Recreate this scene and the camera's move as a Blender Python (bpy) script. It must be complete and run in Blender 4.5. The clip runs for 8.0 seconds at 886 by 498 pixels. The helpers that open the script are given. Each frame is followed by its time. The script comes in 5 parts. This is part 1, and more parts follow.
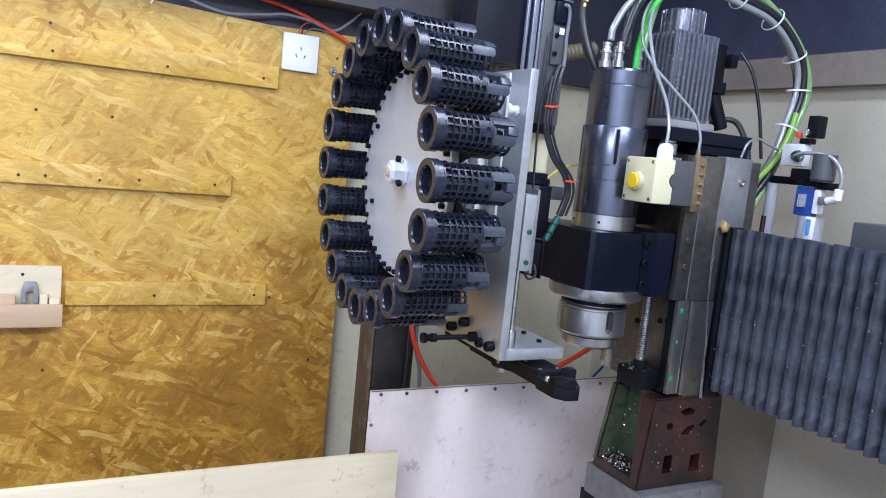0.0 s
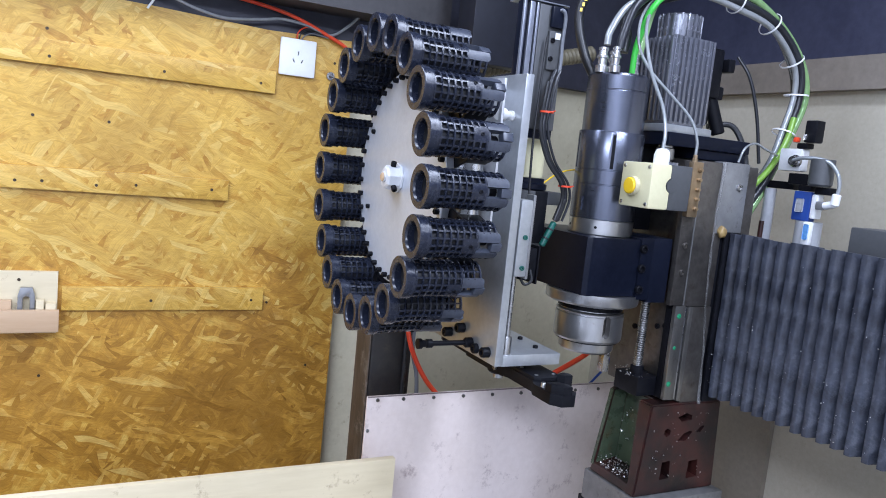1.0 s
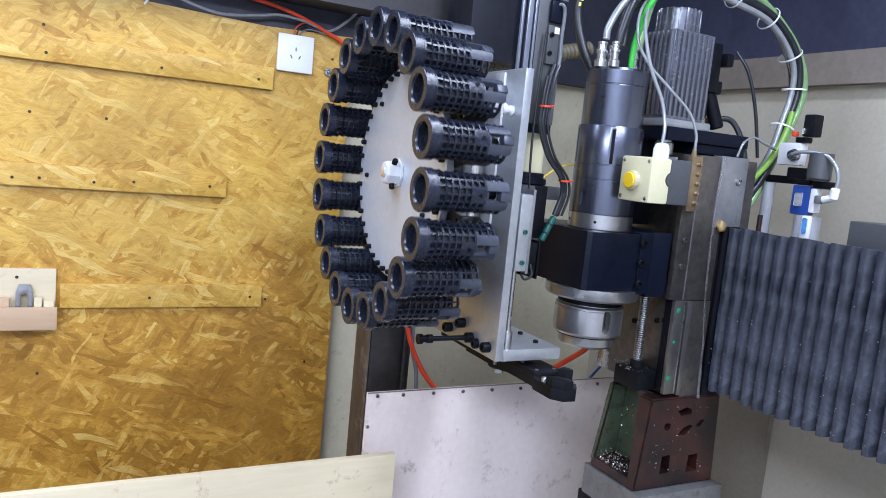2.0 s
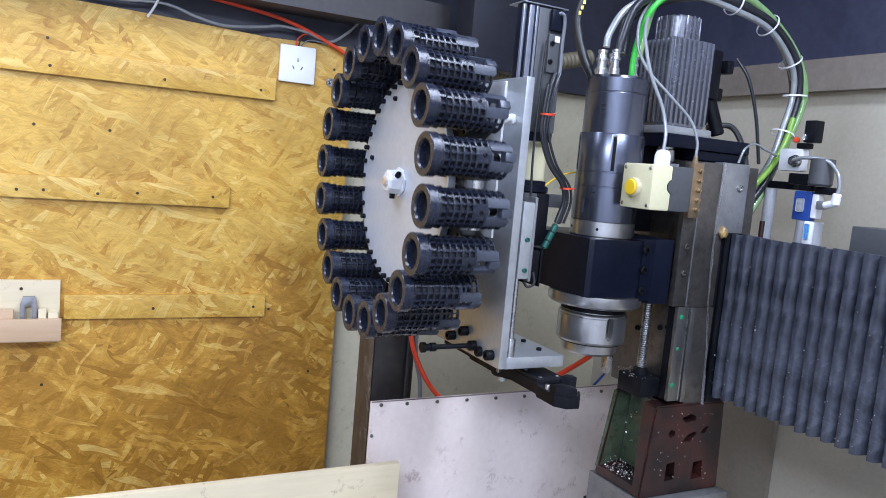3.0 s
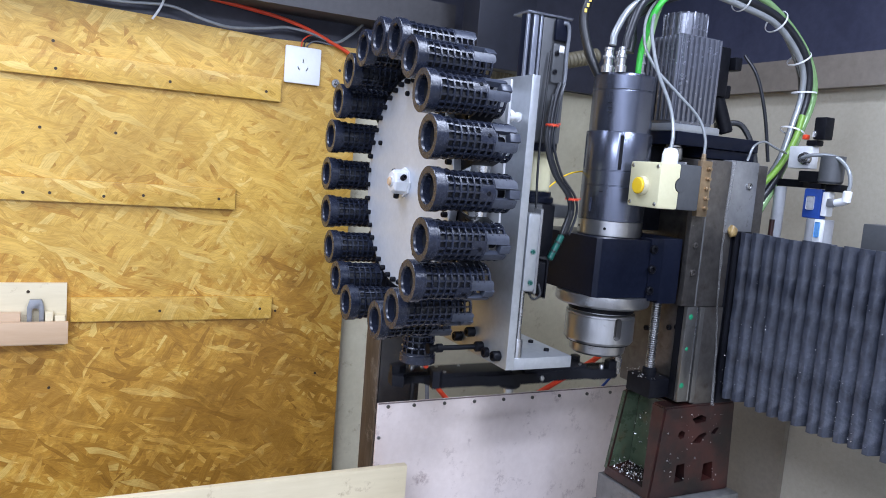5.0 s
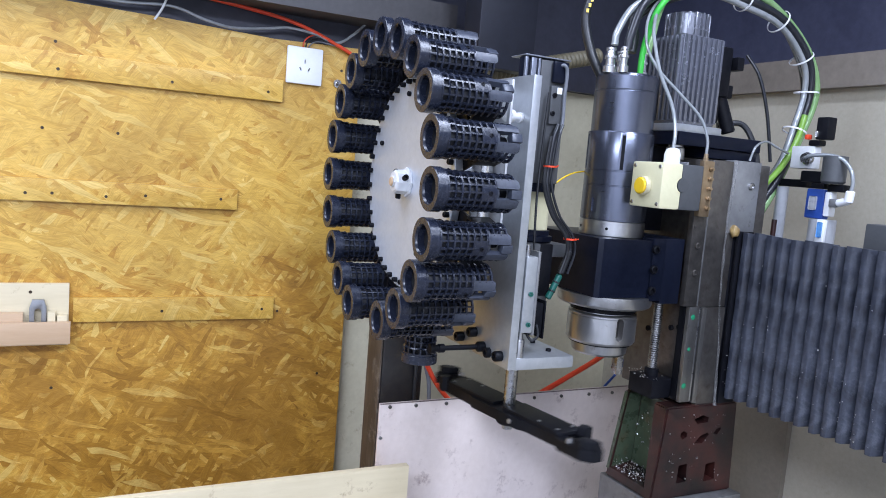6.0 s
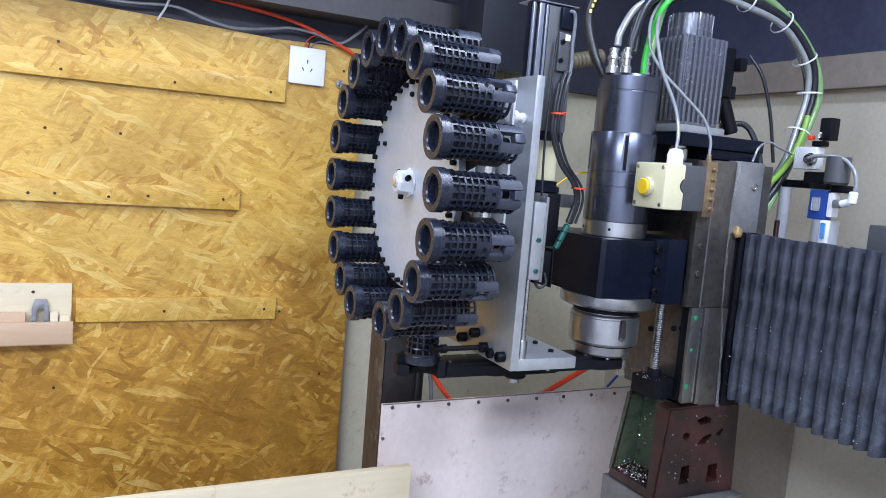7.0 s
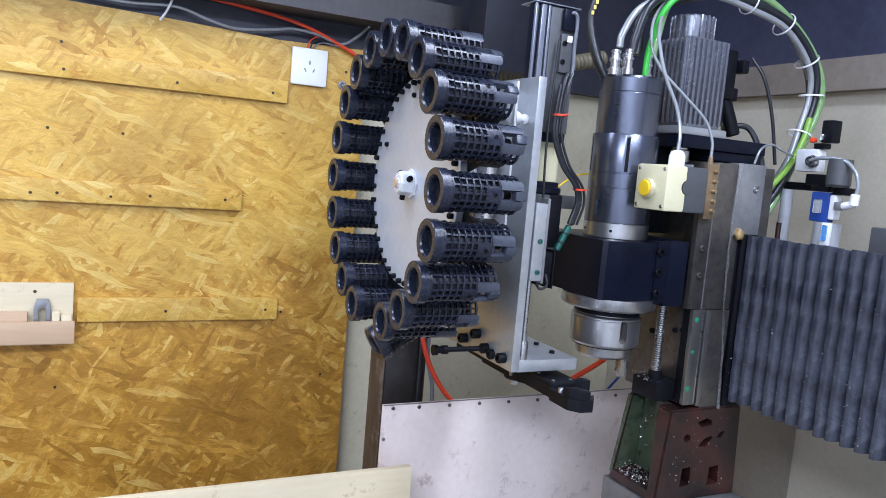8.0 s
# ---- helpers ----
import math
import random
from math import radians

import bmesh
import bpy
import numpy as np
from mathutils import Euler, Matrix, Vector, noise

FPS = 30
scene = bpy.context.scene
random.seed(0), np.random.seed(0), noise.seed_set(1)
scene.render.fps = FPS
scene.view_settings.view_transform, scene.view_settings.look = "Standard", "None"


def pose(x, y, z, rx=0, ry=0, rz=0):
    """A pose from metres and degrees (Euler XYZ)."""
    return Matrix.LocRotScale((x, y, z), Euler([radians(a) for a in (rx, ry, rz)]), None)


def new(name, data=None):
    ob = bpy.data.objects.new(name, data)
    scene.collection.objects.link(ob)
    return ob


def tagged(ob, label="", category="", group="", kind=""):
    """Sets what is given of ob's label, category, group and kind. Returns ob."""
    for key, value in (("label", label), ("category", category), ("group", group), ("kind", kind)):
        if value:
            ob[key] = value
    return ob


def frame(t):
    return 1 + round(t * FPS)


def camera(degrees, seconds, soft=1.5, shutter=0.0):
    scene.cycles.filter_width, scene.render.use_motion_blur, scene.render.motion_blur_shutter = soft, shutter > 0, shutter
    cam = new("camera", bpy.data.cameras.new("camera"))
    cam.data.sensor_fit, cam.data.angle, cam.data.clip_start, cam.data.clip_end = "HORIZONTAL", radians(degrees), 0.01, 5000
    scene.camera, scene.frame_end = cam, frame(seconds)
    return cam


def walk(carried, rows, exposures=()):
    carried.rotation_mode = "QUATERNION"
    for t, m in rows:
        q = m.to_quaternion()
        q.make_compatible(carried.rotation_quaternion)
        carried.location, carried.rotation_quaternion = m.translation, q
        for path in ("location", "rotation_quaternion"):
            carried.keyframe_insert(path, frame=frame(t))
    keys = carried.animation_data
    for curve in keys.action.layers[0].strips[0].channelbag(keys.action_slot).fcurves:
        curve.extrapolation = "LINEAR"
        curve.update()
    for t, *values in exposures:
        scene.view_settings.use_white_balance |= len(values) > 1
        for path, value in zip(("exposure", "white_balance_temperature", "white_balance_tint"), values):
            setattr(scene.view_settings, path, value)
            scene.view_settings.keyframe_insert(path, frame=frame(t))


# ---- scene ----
# ---- camera and its walk ----
H = 1.45                       # height of the carousel's axis above the floor
cam = camera(61.73, 8.0, soft=0.95, shutter=0.4)
PATH = [
    (0.0, 1.0786, -0.4110, 1.4858, 82.690, -5.744, 63.381),
    (0.5, 1.0809, -0.4092, 1.4889, 83.464, -5.827, 63.640),
    (1.0, 1.0787, -0.4013, 1.4891, 82.964, -5.714, 63.477),
    (1.5, 1.0746, -0.4035, 1.4858, 82.589, -5.648, 63.217),
    (3.0, 1.0788, -0.4070, 1.4842, 83.471, -5.041, 63.328),
    (3.5, 1.0765, -0.4042, 1.4840, 83.575, -4.852, 63.483),
    (4.0, 1.0737, -0.4031, 1.4813, 83.621, -4.753, 63.622),
    (4.5, 1.0731, -0.4001, 1.4811, 83.583, -4.683, 63.790),
    (6.0, 1.0728, -0.3993, 1.4806, 83.579, -4.615, 64.074),
    (6.5, 1.0728, -0.3998, 1.4803, 83.585, -4.614, 64.113),
    (7.0, 1.0713, -0.4006, 1.4809, 83.586, -4.660, 64.200),
    (7.5, 1.0720, -0.4015, 1.4794, 83.681, -4.760, 64.260),
    (8.0, 1.0722, -0.4004, 1.4799, 83.696, -4.856, 64.350),
]
walk(cam, [(t, pose(x, y, z, a, b, c)) for t, x, y, z, a, b, c in PATH], exposures=[(0.0, 0.0), (8.0, 0.0)])

# ---- world and lights ----
world = bpy.data.worlds.new("world")
scene.world = world
world.use_nodes = True
world.node_tree.nodes["Background"].inputs[0].default_value = (0.05, 0.055, 0.065, 1)
world.node_tree.nodes["Background"].inputs[1].default_value = 0.3


def unseen_lamp(x, y, z, length, watts, rz=0.0, wide=0.16, rx=0.0, ry=0.0):
    data = bpy.data.lights.new("unseen_lamp", "AREA")
    data.shape, data.size, data.size_y = "RECTANGLE", length, wide
    data.energy, data.color = watts * 1.05, (0.685, 0.770, 1.0)
    ob = new("unseen_lamp", data)
    ob.matrix_world = pose(x, y, z, rx, ry, rz)
    return ob


# overhead lamps out of view, added to brighten the board, panel and spindle
unseen_lamp(0.02, -0.72, H + 0.95, 1.2, 24.5, 90, 0.4)
unseen_lamp(1.65, 0.22, H + 1.02, 1.2, 36, 90)
unseen_lamp(2.0, -1.5, H + 1.02, 1.2, 114, 45, 0.5)
unseen_lamp(0.9, 0.45, H + 1.02, 1.2, 24, 0)


# ---- materials ----
def nodes_of(name):
    m = bpy.data.materials.new(name)
    m.use_nodes = True
    t = m.node_tree
    return m, t, t.nodes["Principled BSDF"]


def add(t, kind, **values):
    n = t.nodes.new(kind)
    for k, v in values.items():
        if k in n.inputs:
            n.inputs[k].default_value = v
    return n


def ramp(t, fac, stops):
    n = t.nodes.new("ShaderNodeValToRGB")
    els = n.color_ramp.elements
    while len(els) < len(stops):
        els.new(0.5)
    for e, (at, c) in zip(els, stops):
        e.position, e.color = at, (*c, 1)
    t.links.new(fac, n.inputs[0])
    return n.outputs[0]


def surface(name, c1, c2, rough=0.5, metal=0.0, grain=60.0, patch=6.0, bump=0.1, spread=0.12, coat=0.0, stretch=(1, 1, 1), dirt=None):
    """A worn surface: c1 to c2 by broad patches, fine grain in colour, gloss and relief; dirt: (colour, amount)."""
    m, t, b = nodes_of(name)
    L = t.links.new
    co = t.nodes.new("ShaderNodeTexCoord")
    mp = t.nodes.new("ShaderNodeMapping")
    mp.inputs["Scale"].default_value = stretch
    L(co.outputs["Object"], mp.inputs[0])
    big = add(t, "ShaderNodeTexNoise", Scale=patch, Detail=5.0, Roughness=0.6)
    fine = add(t, "ShaderNodeTexNoise", Scale=grain, Detail=6.0, Roughness=0.65)
    L(mp.outputs[0], big.inputs["Vector"])
    L(mp.outputs[0], fine.inputs["Vector"])
    mixv = add(t, "ShaderNodeMath")
    mixv.operation = "MULTIPLY_ADD"
    L(fine.outputs[0], mixv.inputs[0])
    mixv.inputs[1].default_value = 0.45
    half = add(t, "ShaderNodeMath")
    half.operation = "MULTIPLY"
    half.inputs[1].default_value = 0.55
    L(big.outputs[0], half.inputs[0])
    L(half.outputs[0], mixv.inputs[2])
    col = ramp(t, mixv.outputs[0], [(0.36, c1), (0.64, c2)])
    if dirt:
        spots = add(t, "ShaderNodeTexNoise", Scale=grain * 0.35, Detail=8.0, Roughness=0.75)
        L(co.outputs["Object"], spots.inputs["Vector"])
        mask = ramp(t, spots.outputs[0], [(0.62 - 0.2 * dirt[1], (0, 0, 0)), (0.74, (1, 1, 1))])
        mx = t.nodes.new("ShaderNodeMix")
        mx.data_type = "RGBA"
        L(mask, mx.inputs[0])
        L(col, mx.inputs[6])
        mx.inputs[7].default_value = (*dirt[0], 1)
        col = mx.outputs[2]
    L(col, b.inputs["Base Color"])
    ro = add(t, "ShaderNodeMapRange")
    ro.inputs[3].default_value, ro.inputs[4].default_value = max(0.03, rough - spread), min(1, rough + spread)
    L(mixv.outputs[0], ro.inputs[0])
    L(ro.outputs[0], b.inputs["Roughness"])
    b.inputs["Metallic"].default_value = metal
    b.inputs["Coat Weight"].default_value = coat
    if bump:
        bp = add(t, "ShaderNodeBump", Strength=bump, Distance=0.002)
        L(fine.outputs[0], bp.inputs["Height"])
        L(bp.outputs[0], b.inputs["Normal"])
    return m


def osb_material(name):
    """Pressed wood strands: several layers of long flakes, each with its own turn and tone."""
    m, t, b = nodes_of(name)
    L = t.links.new
    co = t.nodes.new("ShaderNodeTexCoord")
    info = t.nodes.new("ShaderNodeObjectInfo")
    shift = t.nodes.new("ShaderNodeVectorMath")
    shift.operation = "ADD"
    sc = t.nodes.new("ShaderNodeVectorMath")
    sc.operation = "SCALE"
    L(info.outputs["Random"], sc.inputs["Scale"])
    sc.inputs[0].default_value = (3.1, 2.3, 1.7)
    L(co.outputs["Object"], shift.inputs[0])
    L(sc.outputs[0], shift.inputs[1])
    warp = add(t, "ShaderNodeTexNoise", Scale=7.0, Detail=2.0)
    L(shift.outputs[0], warp.inputs["Vector"])
    wmix = t.nodes.new("ShaderNodeMix")
    wmix.data_type = "RGBA"
    wmix.blend_type = "ADD"
    wmix.inputs[0].default_value = 0.05
    L(shift.outputs[0], wmix.inputs[6])
    L(warp.outputs["Color"], wmix.inputs[7])
    col, tone = None, None
    for k, (turn, lng, sht) in enumerate(((10, 12, 48), (72, 15, 66), (-34, 13, 56), (-58, 14, 78), (48, 13, 62), (-8, 13, 70), (28, 14, 78), (-44, 15, 86), (60, 15, 92), (-20, 12, 82))):
        mp = t.nodes.new("ShaderNodeMapping")
        mp.vector_type = "TEXTURE"
        mp.inputs["Rotation"].default_value = (radians(turn), 0, 0)
        mp.inputs["Scale"].default_value = (1, 1 / lng, 1 / sht)
        mp.inputs["Location"].default_value = (0, k * 3.7, k * 1.9)
        L(wmix.outputs[2], mp.inputs[0])
        vo = add(t, "ShaderNodeTexVoronoi", Scale=1.0, Randomness=1.0)
        vo.voronoi_dimensions = "2D"
        sw = t.nodes.new("ShaderNodeSeparateXYZ")
        cw = t.nodes.new("ShaderNodeCombineXYZ")
        L(mp.outputs[0], sw.inputs[0])
        L(sw.outputs[1], cw.inputs[0])
        L(sw.outputs[2], cw.inputs[1])
        L(cw.outputs[0], vo.inputs["Vector"])
        sep = t.nodes.new("ShaderNodeSeparateColor")
        L(vo.outputs["Color"], sep.inputs[0])
        c = ramp(t, sep.outputs[0], [(0.0, (0.56, 0.325, 0.056)), (0.12, (0.635, 0.382, 0.066)), (0.50, (0.680, 0.418, 0.080)), (0.85, (0.730, 0.462, 0.097)), (1.0, (0.80, 0.565, 0.165))])
        grainmap = t.nodes.new("ShaderNodeMapping")
        grainmap.inputs["Scale"].default_value = (0.9, 7.0, 1)
        L(cw.outputs[0], grainmap.inputs[0])
        strand = add(t, "ShaderNodeTexNoise", Scale=1.0, Detail=4.0, Roughness=0.65)
        strand.noise_dimensions = "2D"
        L(grainmap.outputs[0], strand.inputs["Vector"])
        streak = ramp(t, strand.outputs[0], [(0.30, (0.78, 0.74, 0.66)), (0.62, (1.06, 1.06, 1.10))])
        fm0 = t.nodes.new("ShaderNodeMix")
        fm0.data_type, fm0.blend_type = "RGBA", "MULTIPLY"
        fm0.inputs[0].default_value = 0.85
        L(c, fm0.inputs[6])
        L(streak, fm0.inputs[7])
        c = fm0.outputs[2]
        if col is None:
            col, tone = c, sep.outputs[0]
            continue
        pick = ramp(t, sep.outputs[1], [(0.70, (0, 0, 0)), (0.76, (1, 1, 1))])
        mx = t.nodes.new("ShaderNodeMix")
        mx.data_type = "RGBA"
        L(pick, mx.inputs[0])
        L(col, mx.inputs[6])
        L(c, mx.inputs[7])
        col = mx.outputs[2]
        mt = t.nodes.new("ShaderNodeMix")
        L(pick, mt.inputs[0])
        L(tone, mt.inputs[2])
        L(sep.outputs[0], mt.inputs[3])
        tone = mt.outputs[0]
    big = add(t, "ShaderNodeTexNoise", Scale=3.2, Detail=7.0, Roughness=0.68, Distortion=0.8)
    L(shift.outputs[0], big.inputs["Vector"])
    stain = ramp(t, big.outputs[0], [(0.34, (0.50, 0.44, 0.36)), (0.56, (1, 1, 1))])
    mul = t.nodes.new("ShaderNodeMix")
    mul.data_type, mul.blend_type = "RGBA", "MULTIPLY"
    mul.inputs[0].default_value = 0.55
    L(col, mul.inputs[6])
    L(stain, mul.inputs[7])
    # old oil splashes where the machine has thrown them; shade painted under the rack
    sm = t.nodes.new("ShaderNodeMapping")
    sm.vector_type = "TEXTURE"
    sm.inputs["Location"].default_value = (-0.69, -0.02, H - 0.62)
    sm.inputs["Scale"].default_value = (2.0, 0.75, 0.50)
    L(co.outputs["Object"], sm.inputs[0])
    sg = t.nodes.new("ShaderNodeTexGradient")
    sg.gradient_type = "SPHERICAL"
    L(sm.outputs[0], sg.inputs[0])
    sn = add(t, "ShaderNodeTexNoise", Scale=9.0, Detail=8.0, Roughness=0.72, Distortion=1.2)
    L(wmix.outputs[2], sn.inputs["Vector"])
    # second mask, under the rack: stain plus the rack's shade put into the colour
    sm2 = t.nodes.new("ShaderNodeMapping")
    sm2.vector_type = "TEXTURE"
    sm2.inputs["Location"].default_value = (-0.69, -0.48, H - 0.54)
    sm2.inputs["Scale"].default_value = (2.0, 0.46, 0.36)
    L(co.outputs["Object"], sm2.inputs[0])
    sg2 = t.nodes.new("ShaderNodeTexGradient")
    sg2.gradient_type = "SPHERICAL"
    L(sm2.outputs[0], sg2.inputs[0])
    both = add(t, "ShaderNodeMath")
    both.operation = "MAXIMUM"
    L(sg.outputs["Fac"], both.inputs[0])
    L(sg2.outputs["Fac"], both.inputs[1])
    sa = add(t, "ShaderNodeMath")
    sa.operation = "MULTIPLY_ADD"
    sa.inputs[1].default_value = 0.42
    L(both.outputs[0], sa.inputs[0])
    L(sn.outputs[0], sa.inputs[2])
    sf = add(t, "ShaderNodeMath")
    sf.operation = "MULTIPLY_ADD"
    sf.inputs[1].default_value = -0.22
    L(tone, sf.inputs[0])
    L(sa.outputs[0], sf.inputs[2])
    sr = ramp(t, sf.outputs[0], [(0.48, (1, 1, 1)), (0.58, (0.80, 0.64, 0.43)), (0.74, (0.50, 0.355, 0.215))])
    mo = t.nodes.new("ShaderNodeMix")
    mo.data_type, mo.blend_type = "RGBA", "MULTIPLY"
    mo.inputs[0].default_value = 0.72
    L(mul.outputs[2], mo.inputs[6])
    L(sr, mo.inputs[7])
    fm = t.nodes.new("ShaderNodeMapping")
    fm.inputs["Scale"].default_value = (1, 40, 190)
    L(wmix.outputs[2], fm.inputs[0])
    fib = add(t, "ShaderNodeTexNoise", Scale=1.0, Detail=3.0, Roughness=0.7)
    L(fm.outputs[0], fib.inputs["Vector"])
    fr = ramp(t, fib.outputs[0], [(0.30, (0.80, 0.76, 0.70)), (0.60, (1.0, 1.0, 1.0))])
    mul2 = t.nodes.new("ShaderNodeMix")
    mul2.data_type, mul2.blend_type = "RGBA", "MULTIPLY"
    mul2.inputs[0].default_value = 0.8
    L(mo.outputs[2], mul2.inputs[6])
    L(fr, mul2.inputs[7])
    L(mul2.outputs[2], b.inputs["Base Color"])
    b.inputs["Roughness"].default_value = 0.42
    grain = add(t, "ShaderNodeTexNoise", Scale=160.0, Detail=4.0)
    L(co.outputs["Object"], grain.inputs["Vector"])
    ad = add(t, "ShaderNodeMath")
    ad.operation = "MULTIPLY_ADD"
    ad.inputs[1].default_value = 0.4
    L(grain.outputs[0], ad.inputs[0])
    L(tone, ad.inputs[2])
    bp = add(t, "ShaderNodeBump", Strength=0.55, Distance=0.0015)
    L(ad.outputs[0], bp.inputs["Height"])
    L(bp.outputs[0], b.inputs["Normal"])
    return m


def matter(m, level):
    m.node_tree.nodes["Principled BSDF"].inputs["Specular IOR Level"].default_value = level
    return m


OSB = osb_material("pressed strand board")
BEIGE = surface("beige painted wall", (0.39, 0.355, 0.280), (0.48, 0.445, 0.360), 0.6, 0, 90, 3, 0.12, dirt=((0.36, 0.32, 0.25), 0.1))
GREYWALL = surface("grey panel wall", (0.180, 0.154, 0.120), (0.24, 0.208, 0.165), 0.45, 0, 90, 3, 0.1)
DARK = surface("dark loft steel", (0.027, 0.030, 0.056), (0.052, 0.057, 0.096), 0.45, 0, 50, 4, 0.1)
FLOOR = surface("oily concrete", (0.10, 0.10, 0.095), (0.20, 0.19, 0.18), 0.6, 0, 40, 3, 0.3)
PLASTIC = surface("black moulded plastic", (0.0100, 0.0125, 0.0220), (0.0210, 0.0255, 0.042), 0.27, 0, 160, 20, 0.08)
matter(PLASTIC, 0.45)
PLASTIC2 = surface("grey black plastic fork", (0.030, 0.035, 0.050), (0.054, 0.062, 0.084), 0.33, 0, 160, 20, 0.08)
ALU = surface("milled aluminium", (0.38, 0.40, 0.420), (0.50, 0.52, 0.54), 0.36, 0.65, 90, 5, 0.06, 0.10, stretch=(1, 1, 1))
DISC = surface("turned aluminium disc", (0.52, 0.555, 0.615), (0.63, 0.665, 0.725), 0.42, 0.45, 120, 4, 0.05)


STEEL = surface("machined steel", (0.33, 0.33, 0.335), (0.50, 0.50, 0.505), 0.28, 0.95, 90, 9, 0.10, dirt=((0.16, 0.14, 0.12), 0.18))
BROWNSTEEL = surface("oiled way steel", (0.10, 0.092, 0.085), (0.20, 0.185, 0.17), 0.36, 0.8, 70, 8, 0.12, dirt=((0.08, 0.06, 0.045), 0.3))
BLACKPAINT = surface("black lacquered steel", (0.004, 0.0055, 0.012), (0.009, 0.0115, 0.022), 0.30, 0, 120, 6, 0.03, 0.06)
matter(BLACKPAINT, 0.13)
BLACKOX = surface("black oxide steel", (0.004, 0.0042, 0.006), (0.010, 0.0105, 0.0135), 0.40, 0.0, 120, 9, 0.08)
matter(BLACKOX, 0.11)
WHITEM = surface("white painted hub", (0.62, 0.63, 0.64), (0.75, 0.76, 0.77), 0.4, 0.1, 80, 30, 0.1)
WHITEP = surface("white plastic", (0.74, 0.75, 0.76), (0.80, 0.81, 0.82), 0.35, 0, 90, 8, 0.03)
PINK = surface("pale pink copper clad sheet", (0.74, 0.635, 0.59), (0.84, 0.735, 0.69), 0.24, 0.15, 60, 5, 0.015, 0.05, dirt=((0.34, 0.25, 0.24), 0.26))
PALEWOOD = surface("pale planed wood", (0.61, 0.515, 0.335), (0.71, 0.615, 0.42), 0.55, 0, 70, 6, 0.12, stretch=(1, 0.12, 1), dirt=((0.35, 0.25, 0.15), 0.1))
PINKWOOD = surface("reddish wood lath", (0.50, 0.335, 0.20), (0.59, 0.42, 0.27), 0.55, 0, 70, 6, 0.12, stretch=(1, 0.12, 1))
RUBBER = surface("bellows cloth", (0.007, 0.009, 0.016), (0.048, 0.055, 0.076), 0.42, 0, 60, 22, 0.7, dirt=((0.11, 0.12, 0.145), 0.5))
CASTRED = surface("flaking red casting", (0.006, 0.004, 0.004), (0.044, 0.012, 0.0095), 0.36, 0, 26, 13, 0.5, dirt=((0.009, 0.007, 0.008), 0.80))
CASTGREEN = surface("oily green casting", (0.026, 0.038, 0.024), (0.075, 0.105, 0.062), 0.28, 0, 30, 6, 0.5, dirt=((0.085, 0.045, 0.018), 0.45))
CREAM = surface("cream plastic", (0.62, 0.58, 0.36), (0.68, 0.64, 0.42), 0.42, 0, 120, 9, 0.05)
GREYP = surface("dark grey plastic", (0.055, 0.058, 0.062), (0.075, 0.078, 0.083), 0.45, 0, 120, 9, 0.05)
YELLOW = surface("yellow button cap", (0.80, 0.50, 0.02), (0.85, 0.58, 0.03), 0.25, 0, 60, 9, 0.0)
RED = surface("red plastic tube", (0.70, 0.05, 0.02), (0.80, 0.09, 0.03), 0.35, 0, 60, 9, 0.0)
GREEN = surface("green plastic sleeve", (0.03, 0.42, 0.04), (0.06, 0.55, 0.07), 0.35, 0, 60, 9, 0.0)
TEAL = surface("teal connector", (0.004, 0.075, 0.058), (0.008, 0.115, 0.088), 0.4, 0, 60, 9, 0.0)
GREYCABLE = surface("grey cable sheath", (0.12, 0.13, 0.15), (0.19, 0.20, 0.22), 0.4, 0, 60, 9, 0.0)
CLEARHOSE = surface("silvery clear hose", (0.26, 0.28, 0.29), (0.38, 0.40, 0.41), 0.2, 0.3, 60, 9, 0.0)
LIME = surface("lime earth wire", (0.16, 0.34, 0.04), (0.26, 0.44, 0.08), 0.35, 0, 60, 9, 0.0)
BLACKCABLE = surface("black cable sheath", (0.010, 0.011, 0.013), (0.024, 0.025, 0.028), 0.36, 0, 60, 9, 0.0)
BLUE = surface("blue plastic", (0.014, 0.045, 0.22), (0.022, 0.070, 0.30), 0.35, 0, 60, 9, 0.0)
CHIP = surface("bright metal chips", (0.5, 0.5, 0.5), (0.7, 0.7, 0.7), 0.3, 0.9, 60, 9, 0.0)
BROWNBAND = surface("brown painted ledge", (0.17, 0.145, 0.12), (0.24, 0.21, 0.175), 0.55, 0, 60, 4, 0.15)
ALUDARK = surface("grey cast aluminium", (0.26, 0.265, 0.275), (0.36, 0.365, 0.375), 0.4, 0.7, 80, 8, 0.12, dirt=((0.12, 0.11, 0.10), 0.2))
WHITESTEEL = surface("nickel plated fitting", (0.62, 0.62, 0.62), (0.75, 0.75, 0.75), 0.22, 0.9, 60, 20, 0.03)
STEELDULL = surface("dull machined steel", (0.16, 0.16, 0.16), (0.26, 0.26, 0.255), 0.45, 0.6, 60, 8, 0.12, dirt=((0.07, 0.06, 0.05), 0.3))
MOTORGREY = surface("dark anodised motor housing", (0.175, 0.182, 0.212), (0.220, 0.229, 0.262), 0.27, 0.6, 90, 9, 0.0, 0.03)
CLEARSTRIP = surface("cloudy clear plastic", (0.18, 0.18, 0.18), (0.30, 0.30, 0.295), 0.20, 0, 40, 12, 0.15)
GREENPAINT = surface("green marker paint", (0.01, 0.19, 0.085), (0.02, 0.26, 0.12), 0.4, 0, 60, 9, 0.0)
SKYBLUE = surface("light blue window", (0.08, 0.24, 0.52), (0.12, 0.32, 0.62), 0.25, 0, 60, 9, 0.0)
